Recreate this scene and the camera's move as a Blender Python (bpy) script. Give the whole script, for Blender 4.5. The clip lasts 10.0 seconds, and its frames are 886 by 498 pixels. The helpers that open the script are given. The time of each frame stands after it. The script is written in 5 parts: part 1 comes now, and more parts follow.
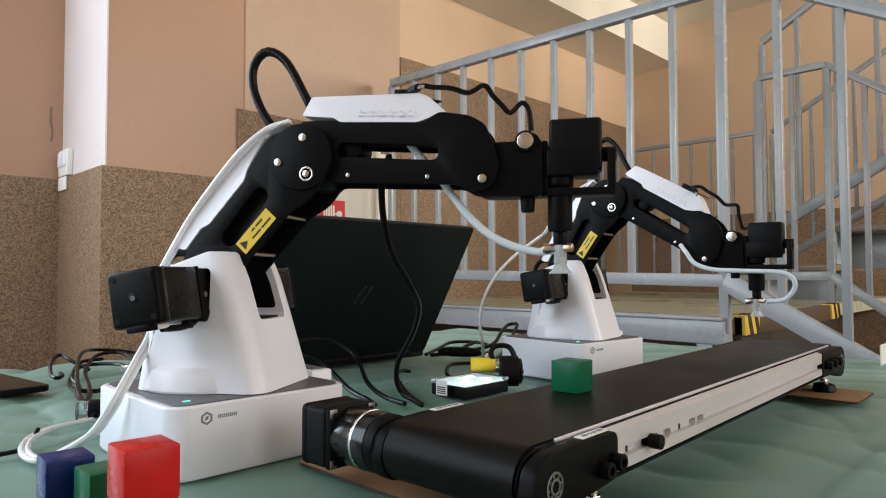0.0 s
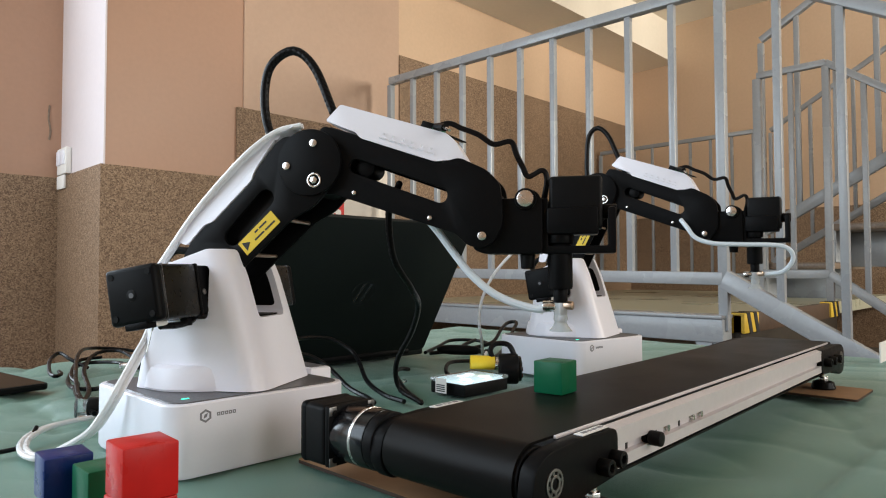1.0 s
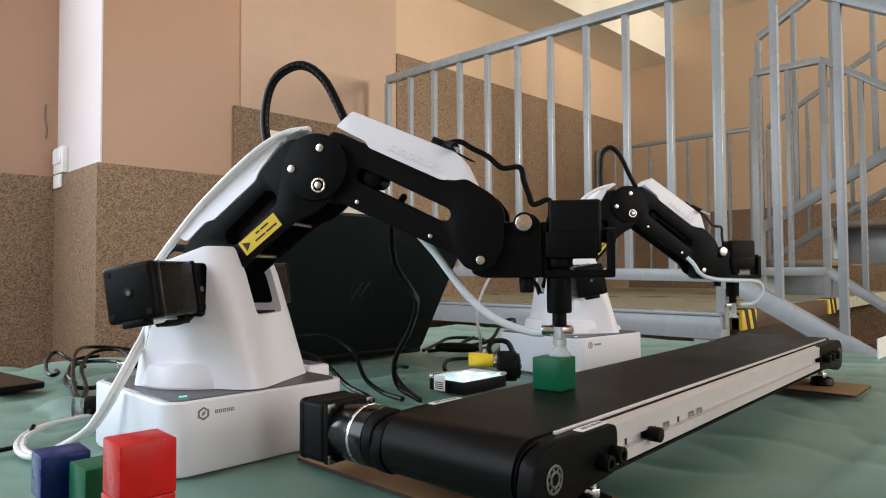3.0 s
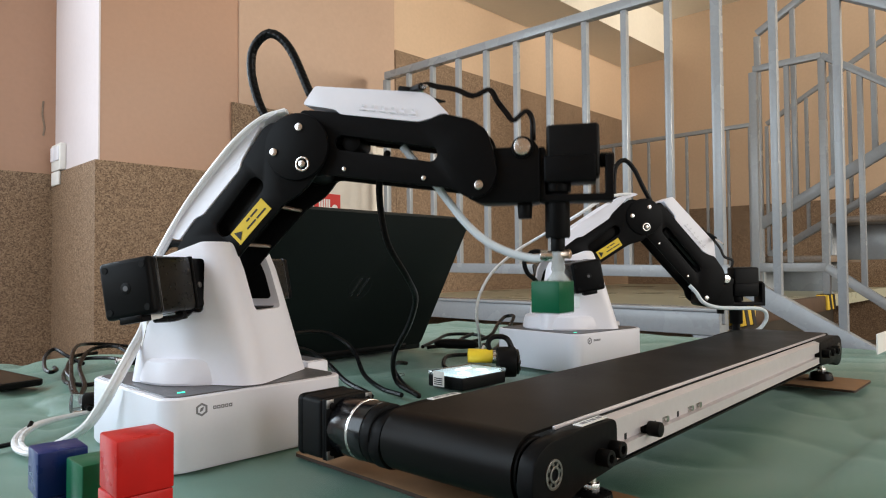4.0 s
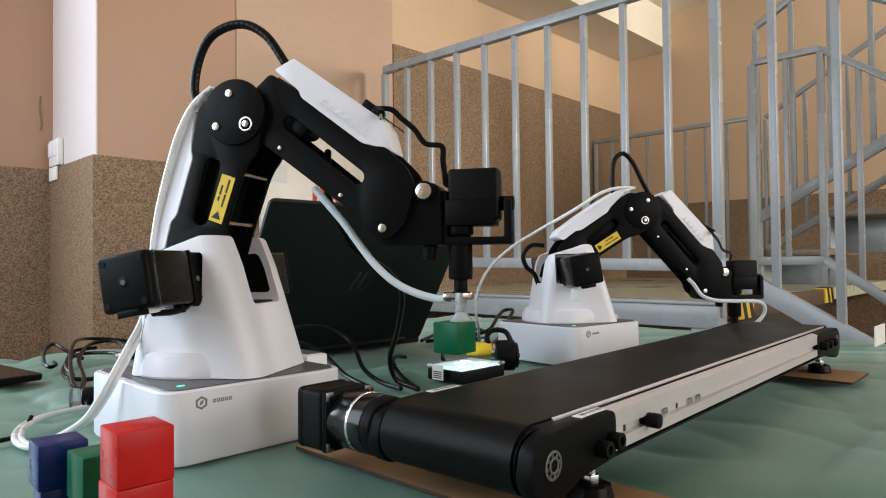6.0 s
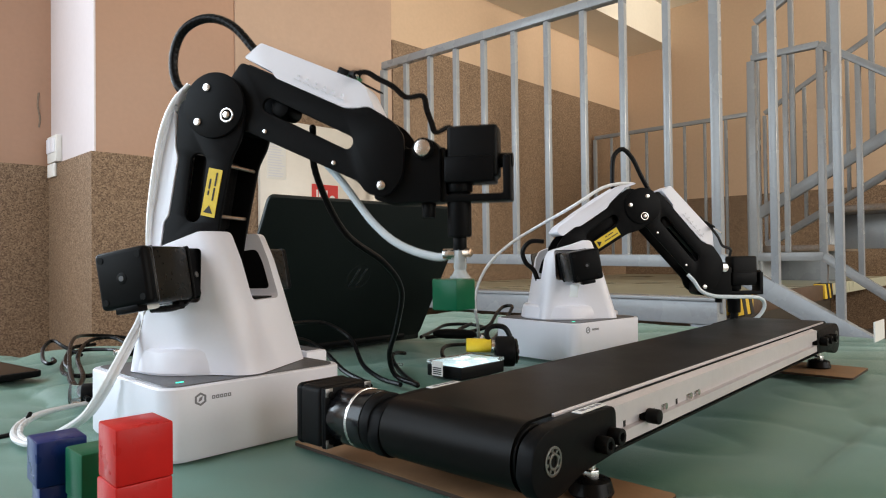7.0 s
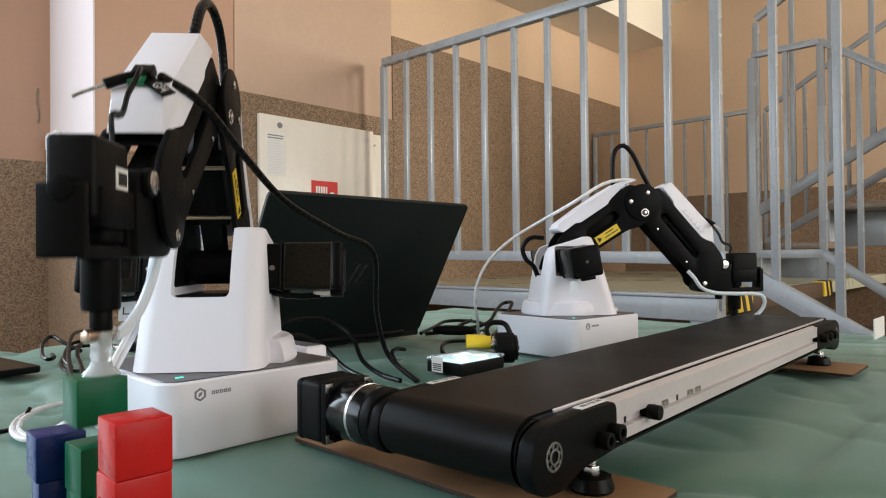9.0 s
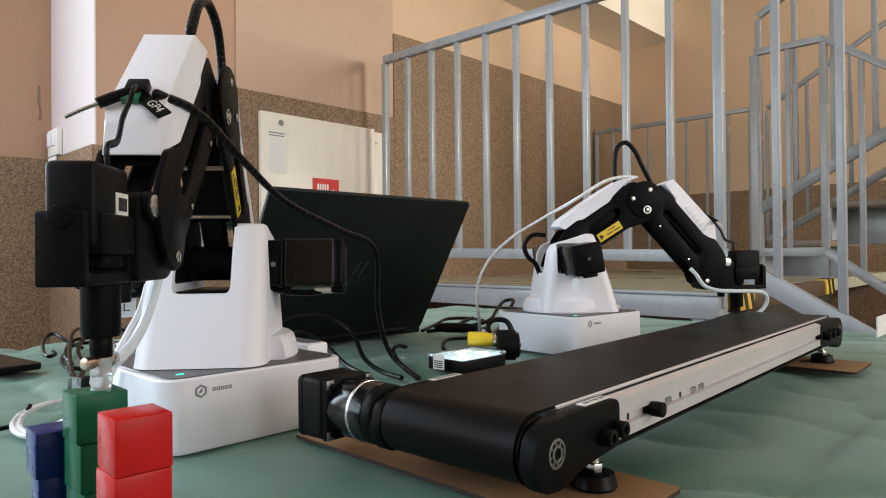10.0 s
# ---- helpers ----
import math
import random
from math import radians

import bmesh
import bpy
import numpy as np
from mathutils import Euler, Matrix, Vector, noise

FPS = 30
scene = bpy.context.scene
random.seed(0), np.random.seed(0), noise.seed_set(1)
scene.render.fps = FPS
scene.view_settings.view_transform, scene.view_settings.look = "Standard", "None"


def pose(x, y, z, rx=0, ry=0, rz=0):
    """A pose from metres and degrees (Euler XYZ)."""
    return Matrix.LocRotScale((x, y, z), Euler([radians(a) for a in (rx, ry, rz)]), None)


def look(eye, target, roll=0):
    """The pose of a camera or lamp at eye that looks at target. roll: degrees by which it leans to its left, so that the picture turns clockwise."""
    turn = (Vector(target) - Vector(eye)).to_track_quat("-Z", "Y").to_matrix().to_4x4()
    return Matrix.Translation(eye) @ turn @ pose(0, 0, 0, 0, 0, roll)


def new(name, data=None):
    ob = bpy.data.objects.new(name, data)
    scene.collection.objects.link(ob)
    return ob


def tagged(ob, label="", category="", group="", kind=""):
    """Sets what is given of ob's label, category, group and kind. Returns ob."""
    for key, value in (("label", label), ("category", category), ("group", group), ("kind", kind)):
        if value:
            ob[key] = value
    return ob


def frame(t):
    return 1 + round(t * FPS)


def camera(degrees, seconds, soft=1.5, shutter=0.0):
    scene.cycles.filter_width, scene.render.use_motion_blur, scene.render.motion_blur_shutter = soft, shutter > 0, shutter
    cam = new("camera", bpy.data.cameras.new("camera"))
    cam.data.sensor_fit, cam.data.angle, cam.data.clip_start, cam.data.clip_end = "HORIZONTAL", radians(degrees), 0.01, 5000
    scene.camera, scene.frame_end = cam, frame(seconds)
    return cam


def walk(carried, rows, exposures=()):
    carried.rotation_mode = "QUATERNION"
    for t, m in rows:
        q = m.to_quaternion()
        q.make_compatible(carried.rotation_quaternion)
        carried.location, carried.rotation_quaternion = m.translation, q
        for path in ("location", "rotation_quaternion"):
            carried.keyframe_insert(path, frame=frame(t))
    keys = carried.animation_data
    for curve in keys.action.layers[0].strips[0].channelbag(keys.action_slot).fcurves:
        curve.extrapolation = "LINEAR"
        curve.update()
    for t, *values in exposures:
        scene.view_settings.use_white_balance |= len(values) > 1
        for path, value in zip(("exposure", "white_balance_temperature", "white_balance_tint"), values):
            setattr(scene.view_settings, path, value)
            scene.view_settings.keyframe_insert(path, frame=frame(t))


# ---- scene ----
# One hand-held camera, drifting a few millimetres.
cam = camera(68.58, 10.0, soft=1.1, shutter=0.5)
walk(cam, [
    (0.0, pose(-0.2783, -0.5524, 0.1534, 92.135, 0, -45.373) @ pose(0, 0, 0, 0, 0, -0.132)),
    (0.5, pose(-0.2781, -0.5522, 0.1528, 92.085, 0, -45.396) @ pose(0, 0, 0, 0, 0, -0.084)),
    (1.0, pose(-0.2775, -0.5514, 0.1522, 92.018, 0, -45.447) @ pose(0, 0, 0, 0, 0, -0.168)),
    (1.5, pose(-0.2771, -0.5504, 0.1522, 91.973, 0, -45.479) @ pose(0, 0, 0, 0, 0, -0.219)),
    (2.0, pose(-0.2765, -0.5503, 0.1518, 91.968, 0, -45.489) @ pose(0, 0, 0, 0, 0, -0.275)),
    (2.5, pose(-0.2769, -0.5502, 0.1512, 91.958, 0, -45.586) @ pose(0, 0, 0, 0, 0, -0.286)),
    (4.0, pose(-0.2750, -0.5485, 0.1490, 91.632, 0, -45.730) @ pose(0, 0, 0, 0, 0, -0.457)),
    (4.5, pose(-0.2742, -0.5477, 0.1482, 91.496, 0, -45.763) @ pose(0, 0, 0, 0, 0, -0.485)),
    (5.0, pose(-0.2745, -0.5479, 0.1484, 91.478, 0, -45.769) @ pose(0, 0, 0, 0, 0, -0.592)),
    (5.5, pose(-0.2754, -0.5486, 0.1479, 91.362, 0, -45.807) @ pose(0, 0, 0, 0, 0, -0.603)),
    (7.0, pose(-0.2743, -0.5473, 0.1471, 90.856, 0, -45.906) @ pose(0, 0, 0, 0, 0, -0.686)),
    (7.5, pose(-0.2738, -0.5466, 0.1464, 90.812, 0, -45.936) @ pose(0, 0, 0, 0, 0, -0.664)),
    (8.0, pose(-0.2739, -0.5462, 0.1466, 90.695, 0, -45.920) @ pose(0, 0, 0, 0, 0, -0.613)),
    (8.5, pose(-0.2743, -0.5463, 0.1462, 90.618, 0, -45.919) @ pose(0, 0, 0, 0, 0, -0.609)),
    (9.0, pose(-0.2737, -0.5458, 0.1460, 90.585, 0, -45.942) @ pose(0, 0, 0, 0, 0, -0.595)),
    (9.5, pose(-0.2725, -0.5439, 0.1450, 90.463, 0, -45.925) @ pose(0, 0, 0, 0, 0, -0.565)),
    (10.0, pose(-0.2721, -0.5436, 0.1446, 90.421, 0, -45.832) @ pose(0, 0, 0, 0, 0, -0.560)),
])

# ---- light ----
SUN_EL, SUN_AZ = radians(38), radians(250)
world = bpy.data.worlds.new("world")
scene.world = world
world.use_nodes = True
_n = world.node_tree
sky = _n.nodes.new("ShaderNodeTexSky")
sky.sky_type, sky.sun_disc, sky.sun_elevation, sky.sun_rotation = "NISHITA", False, SUN_EL, SUN_AZ
_n.links.new(sky.outputs[0], _n.nodes["Background"].inputs[0])
_n.nodes["Background"].inputs[1].default_value = 0.12
scene.view_settings.exposure = 0.0


def window_light(name, eye, target, sx, sy, watts, colour, spread=180):
    lamp = bpy.data.lights.new(name, "AREA")
    lamp.shape, lamp.size, lamp.size_y, lamp.energy, lamp.color = "RECTANGLE", sx, sy, watts, colour
    lamp.spread = radians(spread)
    ob = new(name, lamp)
    ob.matrix_world = look(eye, target)
    return ob


# Daylight through the windows of the hall: behind the camera, on its left, in the recess, and high over the stairs.
window_light("window_light_south", (0.55, -3.42, 1.0), (0.5, 0, 0.7), 2.4, 1.7, 41.5, (1.0, 0.94, 0.88))
window_light("window_light_west", (-1.62, 0.75, 0.95), (0, 0.75, 0.75), 1.6, 1.5, 37, (0.78, 0.90, 1.0))
window_light("window_light_north", (-0.85, 2.26, 1.1), (-0.75, 0, 0.9), 0.98, 1.56, 54, (0.76, 0.89, 1.0))
window_light("window_light_stairs", (3.25, -3.42, 1.4), (3.3, 1.8, 1.3), 1.25, 0.95, 72, (1.0, 0.94, 0.82), 105)

# ---- materials ----


def material(name, colour, rough=0.5, metal=0.0, grain=0.0, scale=200.0, bump=0.0, bump_scale=None, stain=0.0, stain_scale=3.0,
             coat=0.0, transmission=0.0, alpha=1.0, emission=None, spec=0.5, ior=1.45):
    m = bpy.data.materials.new(name)
    m.use_nodes = True
    nt = m.node_tree
    b = nt.nodes["Principled BSDF"]
    b.inputs["Base Color"].default_value = (*colour, 1)
    b.inputs["Roughness"].default_value, b.inputs["Metallic"].default_value = rough, metal
    b.inputs["Coat Weight"].default_value, b.inputs["Transmission Weight"].default_value = coat, transmission
    b.inputs["Alpha"].default_value, b.inputs["Specular IOR Level"].default_value = alpha, spec
    b.inputs["IOR"].default_value = ior
    if emission:
        b.inputs["Emission Color"].default_value = (*emission[:3], 1)
        b.inputs["Emission Strength"].default_value = emission[3]
    tc = nt.nodes.new("ShaderNodeTexCoord")
    if grain or stain:
        last = None
        for amount, sc in ((grain, scale), (stain, stain_scale)):
            if not amount:
                continue
            nz = nt.nodes.new("ShaderNodeTexNoise")
            nz.inputs["Scale"].default_value, nz.inputs["Detail"].default_value = sc, 5
            nt.links.new(tc.outputs["Object"], nz.inputs["Vector"])
            rng = nt.nodes.new("ShaderNodeMapRange")
            rng.inputs[1].default_value, rng.inputs[2].default_value = 0.25, 0.75
            rng.inputs[3].default_value, rng.inputs[4].default_value = 1 - amount, 1 + amount
            nt.links.new(nz.outputs[0], rng.inputs[0])
            mul = nt.nodes.new("ShaderNodeVectorMath")
            mul.operation = "SCALE"
            if last is None:
                mul.inputs[0].default_value = colour
            else:
                nt.links.new(last, mul.inputs[0])
            nt.links.new(rng.outputs[0], mul.inputs["Scale"])
            last = mul.outputs[0]
            rr = nt.nodes.new("ShaderNodeMapRange")
            rr.inputs[1].default_value, rr.inputs[2].default_value = 0.25, 0.75
            rr.inputs[3].default_value, rr.inputs[4].default_value = max(0.02, rough - 0.06), min(1, rough + 0.06)
            nt.links.new(nz.outputs[0], rr.inputs[0])
            nt.links.new(rr.outputs[0], b.inputs["Roughness"])
        nt.links.new(last, b.inputs["Base Color"])
    if bump:
        nz = nt.nodes.new("ShaderNodeTexNoise")
        nz.inputs["Scale"].default_value, nz.inputs["Detail"].default_value = bump_scale or scale, 4
        nt.links.new(tc.outputs["Object"], nz.inputs["Vector"])
        bp = nt.nodes.new("ShaderNodeBump")
        bp.inputs["Strength"].default_value, bp.inputs["Distance"].default_value = bump, 0.002
        nt.links.new(nz.outputs[0], bp.inputs["Height"])
        nt.links.new(bp.outputs[0], b.inputs["Normal"])
    return m


def speckle(name, dark, mid, light, scale):
    """Coloured-stone plaster: small grains of three browns."""
    m = bpy.data.materials.new(name)
    m.use_nodes = True
    nt = m.node_tree
    b = nt.nodes["Principled BSDF"]
    b.inputs["Roughness"].default_value = 0.62
    tc = nt.nodes.new("ShaderNodeTexCoord")
    v = nt.nodes.new("ShaderNodeTexVoronoi")
    v.inputs["Scale"].default_value = scale
    nt.links.new(tc.outputs["Object"], v.inputs["Vector"])
    sep = nt.nodes.new("ShaderNodeSeparateColor")
    nt.links.new(v.outputs["Color"], sep.inputs[0])
    ramp = nt.nodes.new("ShaderNodeValToRGB")
    ramp.color_ramp.interpolation = "LINEAR"
    e = ramp.color_ramp.elements
    e[0].position, e[0].color = 0.05, (*dark, 1)
    e[1].position, e[1].color = 0.95, (*light, 1)
    k = e.new(0.5)
    k.color = (*mid, 1)
    nt.links.new(sep.outputs[0], ramp.inputs[0])
    nz = nt.nodes.new("ShaderNodeTexNoise")
    nz.inputs["Scale"].default_value, nz.inputs["Detail"].default_value = 2.2, 6
    nt.links.new(tc.outputs["Object"], nz.inputs["Vector"])
    rng = nt.nodes.new("ShaderNodeMapRange")
    rng.inputs[3].default_value, rng.inputs[4].default_value = 0.8, 1.2
    nt.links.new(nz.outputs[0], rng.inputs[0])
    mul = nt.nodes.new("ShaderNodeVectorMath")
    mul.operation = "SCALE"
    nt.links.new(ramp.outputs[0], mul.inputs[0])
    nt.links.new(rng.outputs[0], mul.inputs["Scale"])
    nt.links.new(mul.outputs[0], b.inputs["Base Color"])
    bp = nt.nodes.new("ShaderNodeBump")
    bp.inputs["Strength"].default_value, bp.inputs["Distance"].default_value = 0.5, 0.002
    nt.links.new(v.outputs["Distance"], bp.inputs["Height"])
    nt.links.new(bp.outputs[0], b.inputs["Normal"])
    return m


M_WALL = material("beige_wall_paint", (0.41, 0.24, 0.160), 0.45, grain=0.03, scale=60, bump=0.15, bump_scale=90, stain=0.06, stain_scale=1.6)
M_CREAM = material("cream_wall_paint", (0.59, 0.42, 0.285), 0.5, grain=0.03, scale=60, bump=0.15, bump_scale=90, stain=0.06, stain_scale=1.6)
M_MID = material("pale_beige_wall_paint", (0.48, 0.33, 0.242), 0.5, grain=0.03, scale=60, bump=0.15, bump_scale=90, stain=0.06, stain_scale=1.6)
# pale lilac has the daylight from the left mixed into the reveal's colour
M_REVEAL_LIT = material("daylit_reveal_paint", (0.66, 0.60, 0.61), 0.5, grain=0.02, scale=60, bump=0.12, bump_scale=90, stain=0.05, stain_scale=2)
M_DADO = speckle("stone_plaster_brown", (0.115, 0.068, 0.038), (0.215, 0.135, 0.080), (0.32, 0.22, 0.14), 250)
M_CEIL = material("white_ceiling_paint", (0.74, 0.68, 0.58), 0.6, grain=0.02, scale=40, stain=0.05, stain_scale=1.5)
M_FLOOR = material("brown_terrazzo", (0.20, 0.15, 0.11), 0.35, grain=0.25, scale=120, stain=0.1, stain_scale=2)
M_LANDING = material("olive_linoleum", (0.36, 0.36, 0.27), 0.3, grain=0.05, scale=80, stain=0.08, stain_scale=3)
M_RAIL = material("grey_blue_enamel", (0.31, 0.33, 0.35), 0.26, grain=0.04, scale=90, bump=0.08, bump_scale=160, stain=0.05, stain_scale=5)
M_CLOTH = material("green_table_cloth", (0.070, 0.172, 0.126), 0.33, spec=0.75, grain=0.10, scale=700, bump=0.25, bump_scale=1400, stain=0.10, stain_scale=7)
_cloth = M_CLOTH.node_tree.nodes["Principled BSDF"]
_cloth.inputs["Sheen Weight"].default_value, _cloth.inputs["Sheen Roughness"].default_value = 0.27, 0.45
_cloth.inputs["Sheen Tint"].default_value = (0.75, 1.0, 0.92, 1)
M_WHITE = material("white_moulded_plastic", (0.84, 0.84, 0.91), 0.36, grain=0.008, scale=300, bump=0.03, bump_scale=900, stain=0.012, stain_scale=20)
M_GREYTOP = material("dark_grey_plastic", (0.10, 0.10, 0.11), 0.45, grain=0.05, scale=400, bump=0.05, bump_scale=1200)
M_BLACK = material("black_anodised_metal", (0.005, 0.005, 0.0055), 0.42, metal=0.0, grain=0.12, scale=300, bump=0.03, bump_scale=1500, spec=0.085)
M_BLACKP = material("matt_black_plastic", (0.006, 0.006, 0.0065), 0.46, grain=0.12, scale=250, bump=0.04, bump_scale=1000, spec=0.12)
M_MOTOR = material("dark_brown_motor_steel", (0.010, 0.009, 0.007), 0.30, metal=0.0, grain=0.15, scale=300, bump=0.03, bump_scale=1500, spec=0.22)
M_RUBBER = material("black_cable_rubber", (0.006, 0.006, 0.0065), 0.3, spec=0.15, grain=0.1, scale=200)
M_BELT = material("black_belt_rubber", (0.0055, 0.005, 0.0048), 0.34, spec=0.11, grain=0.12, scale=500, bump=0.08, bump_scale=2600, stain=0.10, stain_scale=9)
M_ALU = material("anodised_aluminium", (0.70, 0.66, 0.67), 0.42, metal=0.4, grain=0.03, scale=150, stain=0.04, stain_scale=8)
M_STEEL = material("bright_steel", (0.72, 0.70, 0.68), 0.25, metal=1.0, grain=0.05, scale=300)
M_BEARING = material("dull_bearing_steel", (0.26, 0.25, 0.24), 0.35, metal=0.9, grain=0.1, scale=300)
M_BRASS = material("brass", (0.62, 0.47, 0.36), 0.34, metal=1.0, grain=0.06, scale=300)
M_HOSE = material("translucent_hose", (0.78, 0.87, 0.94), 0.22, transmission=0.1, grain=0.02, scale=80, ior=1.35)
M_WHITEHOSE = material("milky_white_hose", (0.80, 0.81, 0.82), 0.28, grain=0.02, scale=60, coat=0.2)
M_CUP = material("clear_silicone", (0.86, 0.92, 0.95), 0.22, transmission=0.7, ior=1.3)
M_YELLOW = material("yellow_label", (0.78, 0.55, 0.03), 0.4, grain=0.04, scale=200)
M_INK = material("black_ink", (0.02, 0.02, 0.02), 0.6)
M_GREYINK = material("grey_ink", (0.20, 0.20, 0.22), 0.5)
M_PALEINK = material("pale_grey_ink", (0.72, 0.72, 0.76), 0.5)
M_PAPER = material("white_paper", (0.80, 0.79, 0.76), 0.7, grain=0.02, scale=60)
M_LAPTOP = material("black_textured_lid", (0.008, 0.0112, 0.0108), 0.5, spec=0.15, grain=0.15, scale=400, bump=0.06, bump_scale=2200, stain=0.12, stain_scale=8)
M_GLOSS = material("glossy_black", (0.006, 0.006, 0.007), 0.2)
M_RED = material("red_lacquered_wood", (0.56, 0.016, 0.014), 0.3, spec=0.2, grain=0.05, scale=120, bump=0.06, bump_scale=300, stain=0.06, stain_scale=40)
M_BLUE = material("blue_lacquered_wood", (0.005, 0.022, 0.135), 0.3, spec=0.2, grain=0.05, scale=120, bump=0.06, bump_scale=300, stain=0.06, stain_scale=40)
M_GREEN = material("green_lacquered_wood", (0.004, 0.108, 0.048), 0.32, spec=0.2, grain=0.05, scale=120, bump=0.06, bump_scale=300, stain=0.06, stain_scale=40)
M_PLY = material("plywood", (0.30, 0.17, 0.085), 0.6, grain=0.12, scale=60, bump=0.1, bump_scale=200, stain=0.1, stain_scale=12)
M_PLYEDGE = material("burnt_plywood_edge", (0.05, 0.03, 0.02), 0.7, grain=0.2, scale=200)
M_LED = material("green_led", (0.02, 0.6, 0.4), 0.3, emission=(0.05, 1.0, 0.65, 1.2))
M_LIGHTBOX = material("lit_diffuser", (0.8, 0.85, 0.9), 0.3, emission=(0.85, 0.97, 1.0, 3.0))
M_PANEL = material("softly_lit_white_board", (0.45, 0.55, 0.58), 0.4, grain=0.2, scale=120, emission=(0.75, 0.95, 1.0, 0.8))
M_CLEAR = material("clear_plastic", (0.85, 0.9, 0.92), 0.08, transmission=0.9, ior=1.2)
M_STEP = material("worn_brown_step", (0.035, 0.028, 0.02), 0.5, grain=0.25, scale=60, bump=0.1, bump_scale=120, stain=0.2, stain_scale=6)
M_STEPEDGE = material("dark_brown_nosing", (0.08, 0.048, 0.03), 0.55, grain=0.2, scale=50, bump=0.1, bump_scale=90, stain=0.2, stain_scale=8)
M_HAZY = material("hazard_yellow", (0.72, 0.48, 0.05), 0.55, grain=0.1, scale=60)
M_SIGNRED = material("sign_red", (0.62, 0.03, 0.025), 0.4)
M_CABINET = material("cream_steel_cabinet", (0.76, 0.71, 0.64), 0.35, grain=0.02, scale=50, stain=0.04, stain_scale=3)
M_BROWN = material("brown_chair_fabric", (0.20, 0.11, 0.07), 0.6, grain=0.12, scale=50, stain=0.12, stain_scale=4)
M_EMBLEM = material("smoky_chrome", (0.05, 0.055, 0.06), 0.25, metal=0.6)
M_PHONE = material("black_phone_glass", (0.008, 0.007, 0.007), 0.18)
M_DISC = material("red_lens", (0.06, 0.01, 0.01), 0.2)
M_PCB = material("green_circuit_board", (0.02, 0.16, 0.07), 0.4)

# ---- mesh helpers ----
MM = 0.001


def part(name, bm, mat, parent=None, label="", smooth=True, s=MM, m=None):
    bmesh.ops.recalc_face_normals(bm, faces=bm.faces[:])
    me = bpy.data.meshes.new(name)
    if s != 1:
        bmesh.ops.scale(bm, vec=(s, s, s), verts=bm.verts[:])
    bm.to_mesh(me)
    bm.free()
    for k in (mat if isinstance(mat, (list, tuple)) else [mat]):
        me.materials.append(k)
    if smooth:
        for f in me.polygons:
            f.use_smooth = True
        me.set_sharp_from_angle(angle=radians(32))
    ob = new(name, me)
    if m is not None:
        ob.matrix_basis = m
    if parent is not None:
        ob.parent = parent
    if label:
        tagged(ob, label)
    return ob


def thing(name, label, category, m=None, group="", kind=""):
    ob = new(name)
    ob.empty_display_size = 0.05
    if m is not None:
        ob.matrix_basis = m
    return tagged(ob, label, category, group, kind)


def bevel(bm, width, segs=2, angle=30, edges=None):
    if width <= 0:
        return bm
    es = edges if edges is not None else [e for e in bm.edges if e.is_manifold and e.calc_face_angle(0) > radians(angle)]
    bmesh.ops.bevel(bm, geom=es, offset=width, segments=segs, profile=0.5, affect="EDGES", clamp_overlap=True)
    return bm


def box(x0, x1, y0, y1, z0, z1, bev=0, segs=2, bm=None):
    b = bmesh.new()
    bmesh.ops.create_cube(b, size=1)
    for v in b.verts:
        v.co = Vector(((x0 + x1) / 2 + v.co.x * (x1 - x0), (y0 + y1) / 2 + v.co.y * (y1 - y0), (z0 + z1) / 2 + v.co.z * (z1 - z0)))
    bevel(b, bev, segs)
    return join(bm, b)


def join(bm, b):
    if bm is None:
        return b
    me = bpy.data.meshes.new("tmp")
    b.to_mesh(me)
    b.free()
    bm.from_mesh(me)
    bpy.data.meshes.remove(me)
    return bm


def cyl(a, b, r, r2=None, n=24, bev=0, bm=None):
    """A cylinder or cone between two points."""
    a, b = Vector(a), Vector(b)
    k = bmesh.new()
    bmesh.ops.create_cone(k, cap_ends=True, segments=n, radius1=r, radius2=r if r2 is None else r2, depth=(b - a).length)
    bevel(k, bev, 2, 40)
    q = (b - a).to_track_quat("Z", "Y").to_matrix().to_4x4()
    bmesh.ops.transform(k, matrix=Matrix.Translation((a + b) / 2) @ q, verts=k.verts[:])
    return join(bm, k)


def lathe(profile, axis_at=(0, 0, 0), n=28, bm=None, m=None):
    """Turns (radius, height) pairs round z."""
    k = bmesh.new()
    rings = []
    for r, z in profile:
        rings.append([k.verts.new((r * math.cos(2 * math.pi * i / n), r * math.sin(2 * math.pi * i / n), z)) for i in range(n)])
    for a, b in zip(rings, rings[1:]):
        for i in range(n):
            k.faces.new((a[i], a[(i + 1) % n], b[(i + 1) % n], b[i]))
    k.faces.new(rings[0][::-1])
    k.faces.new(rings[-1])
    bmesh.ops.transform(k, matrix=(m or Matrix()) if m is not None else Matrix.Translation(axis_at), verts=k.verts[:])
    return join(bm, k)


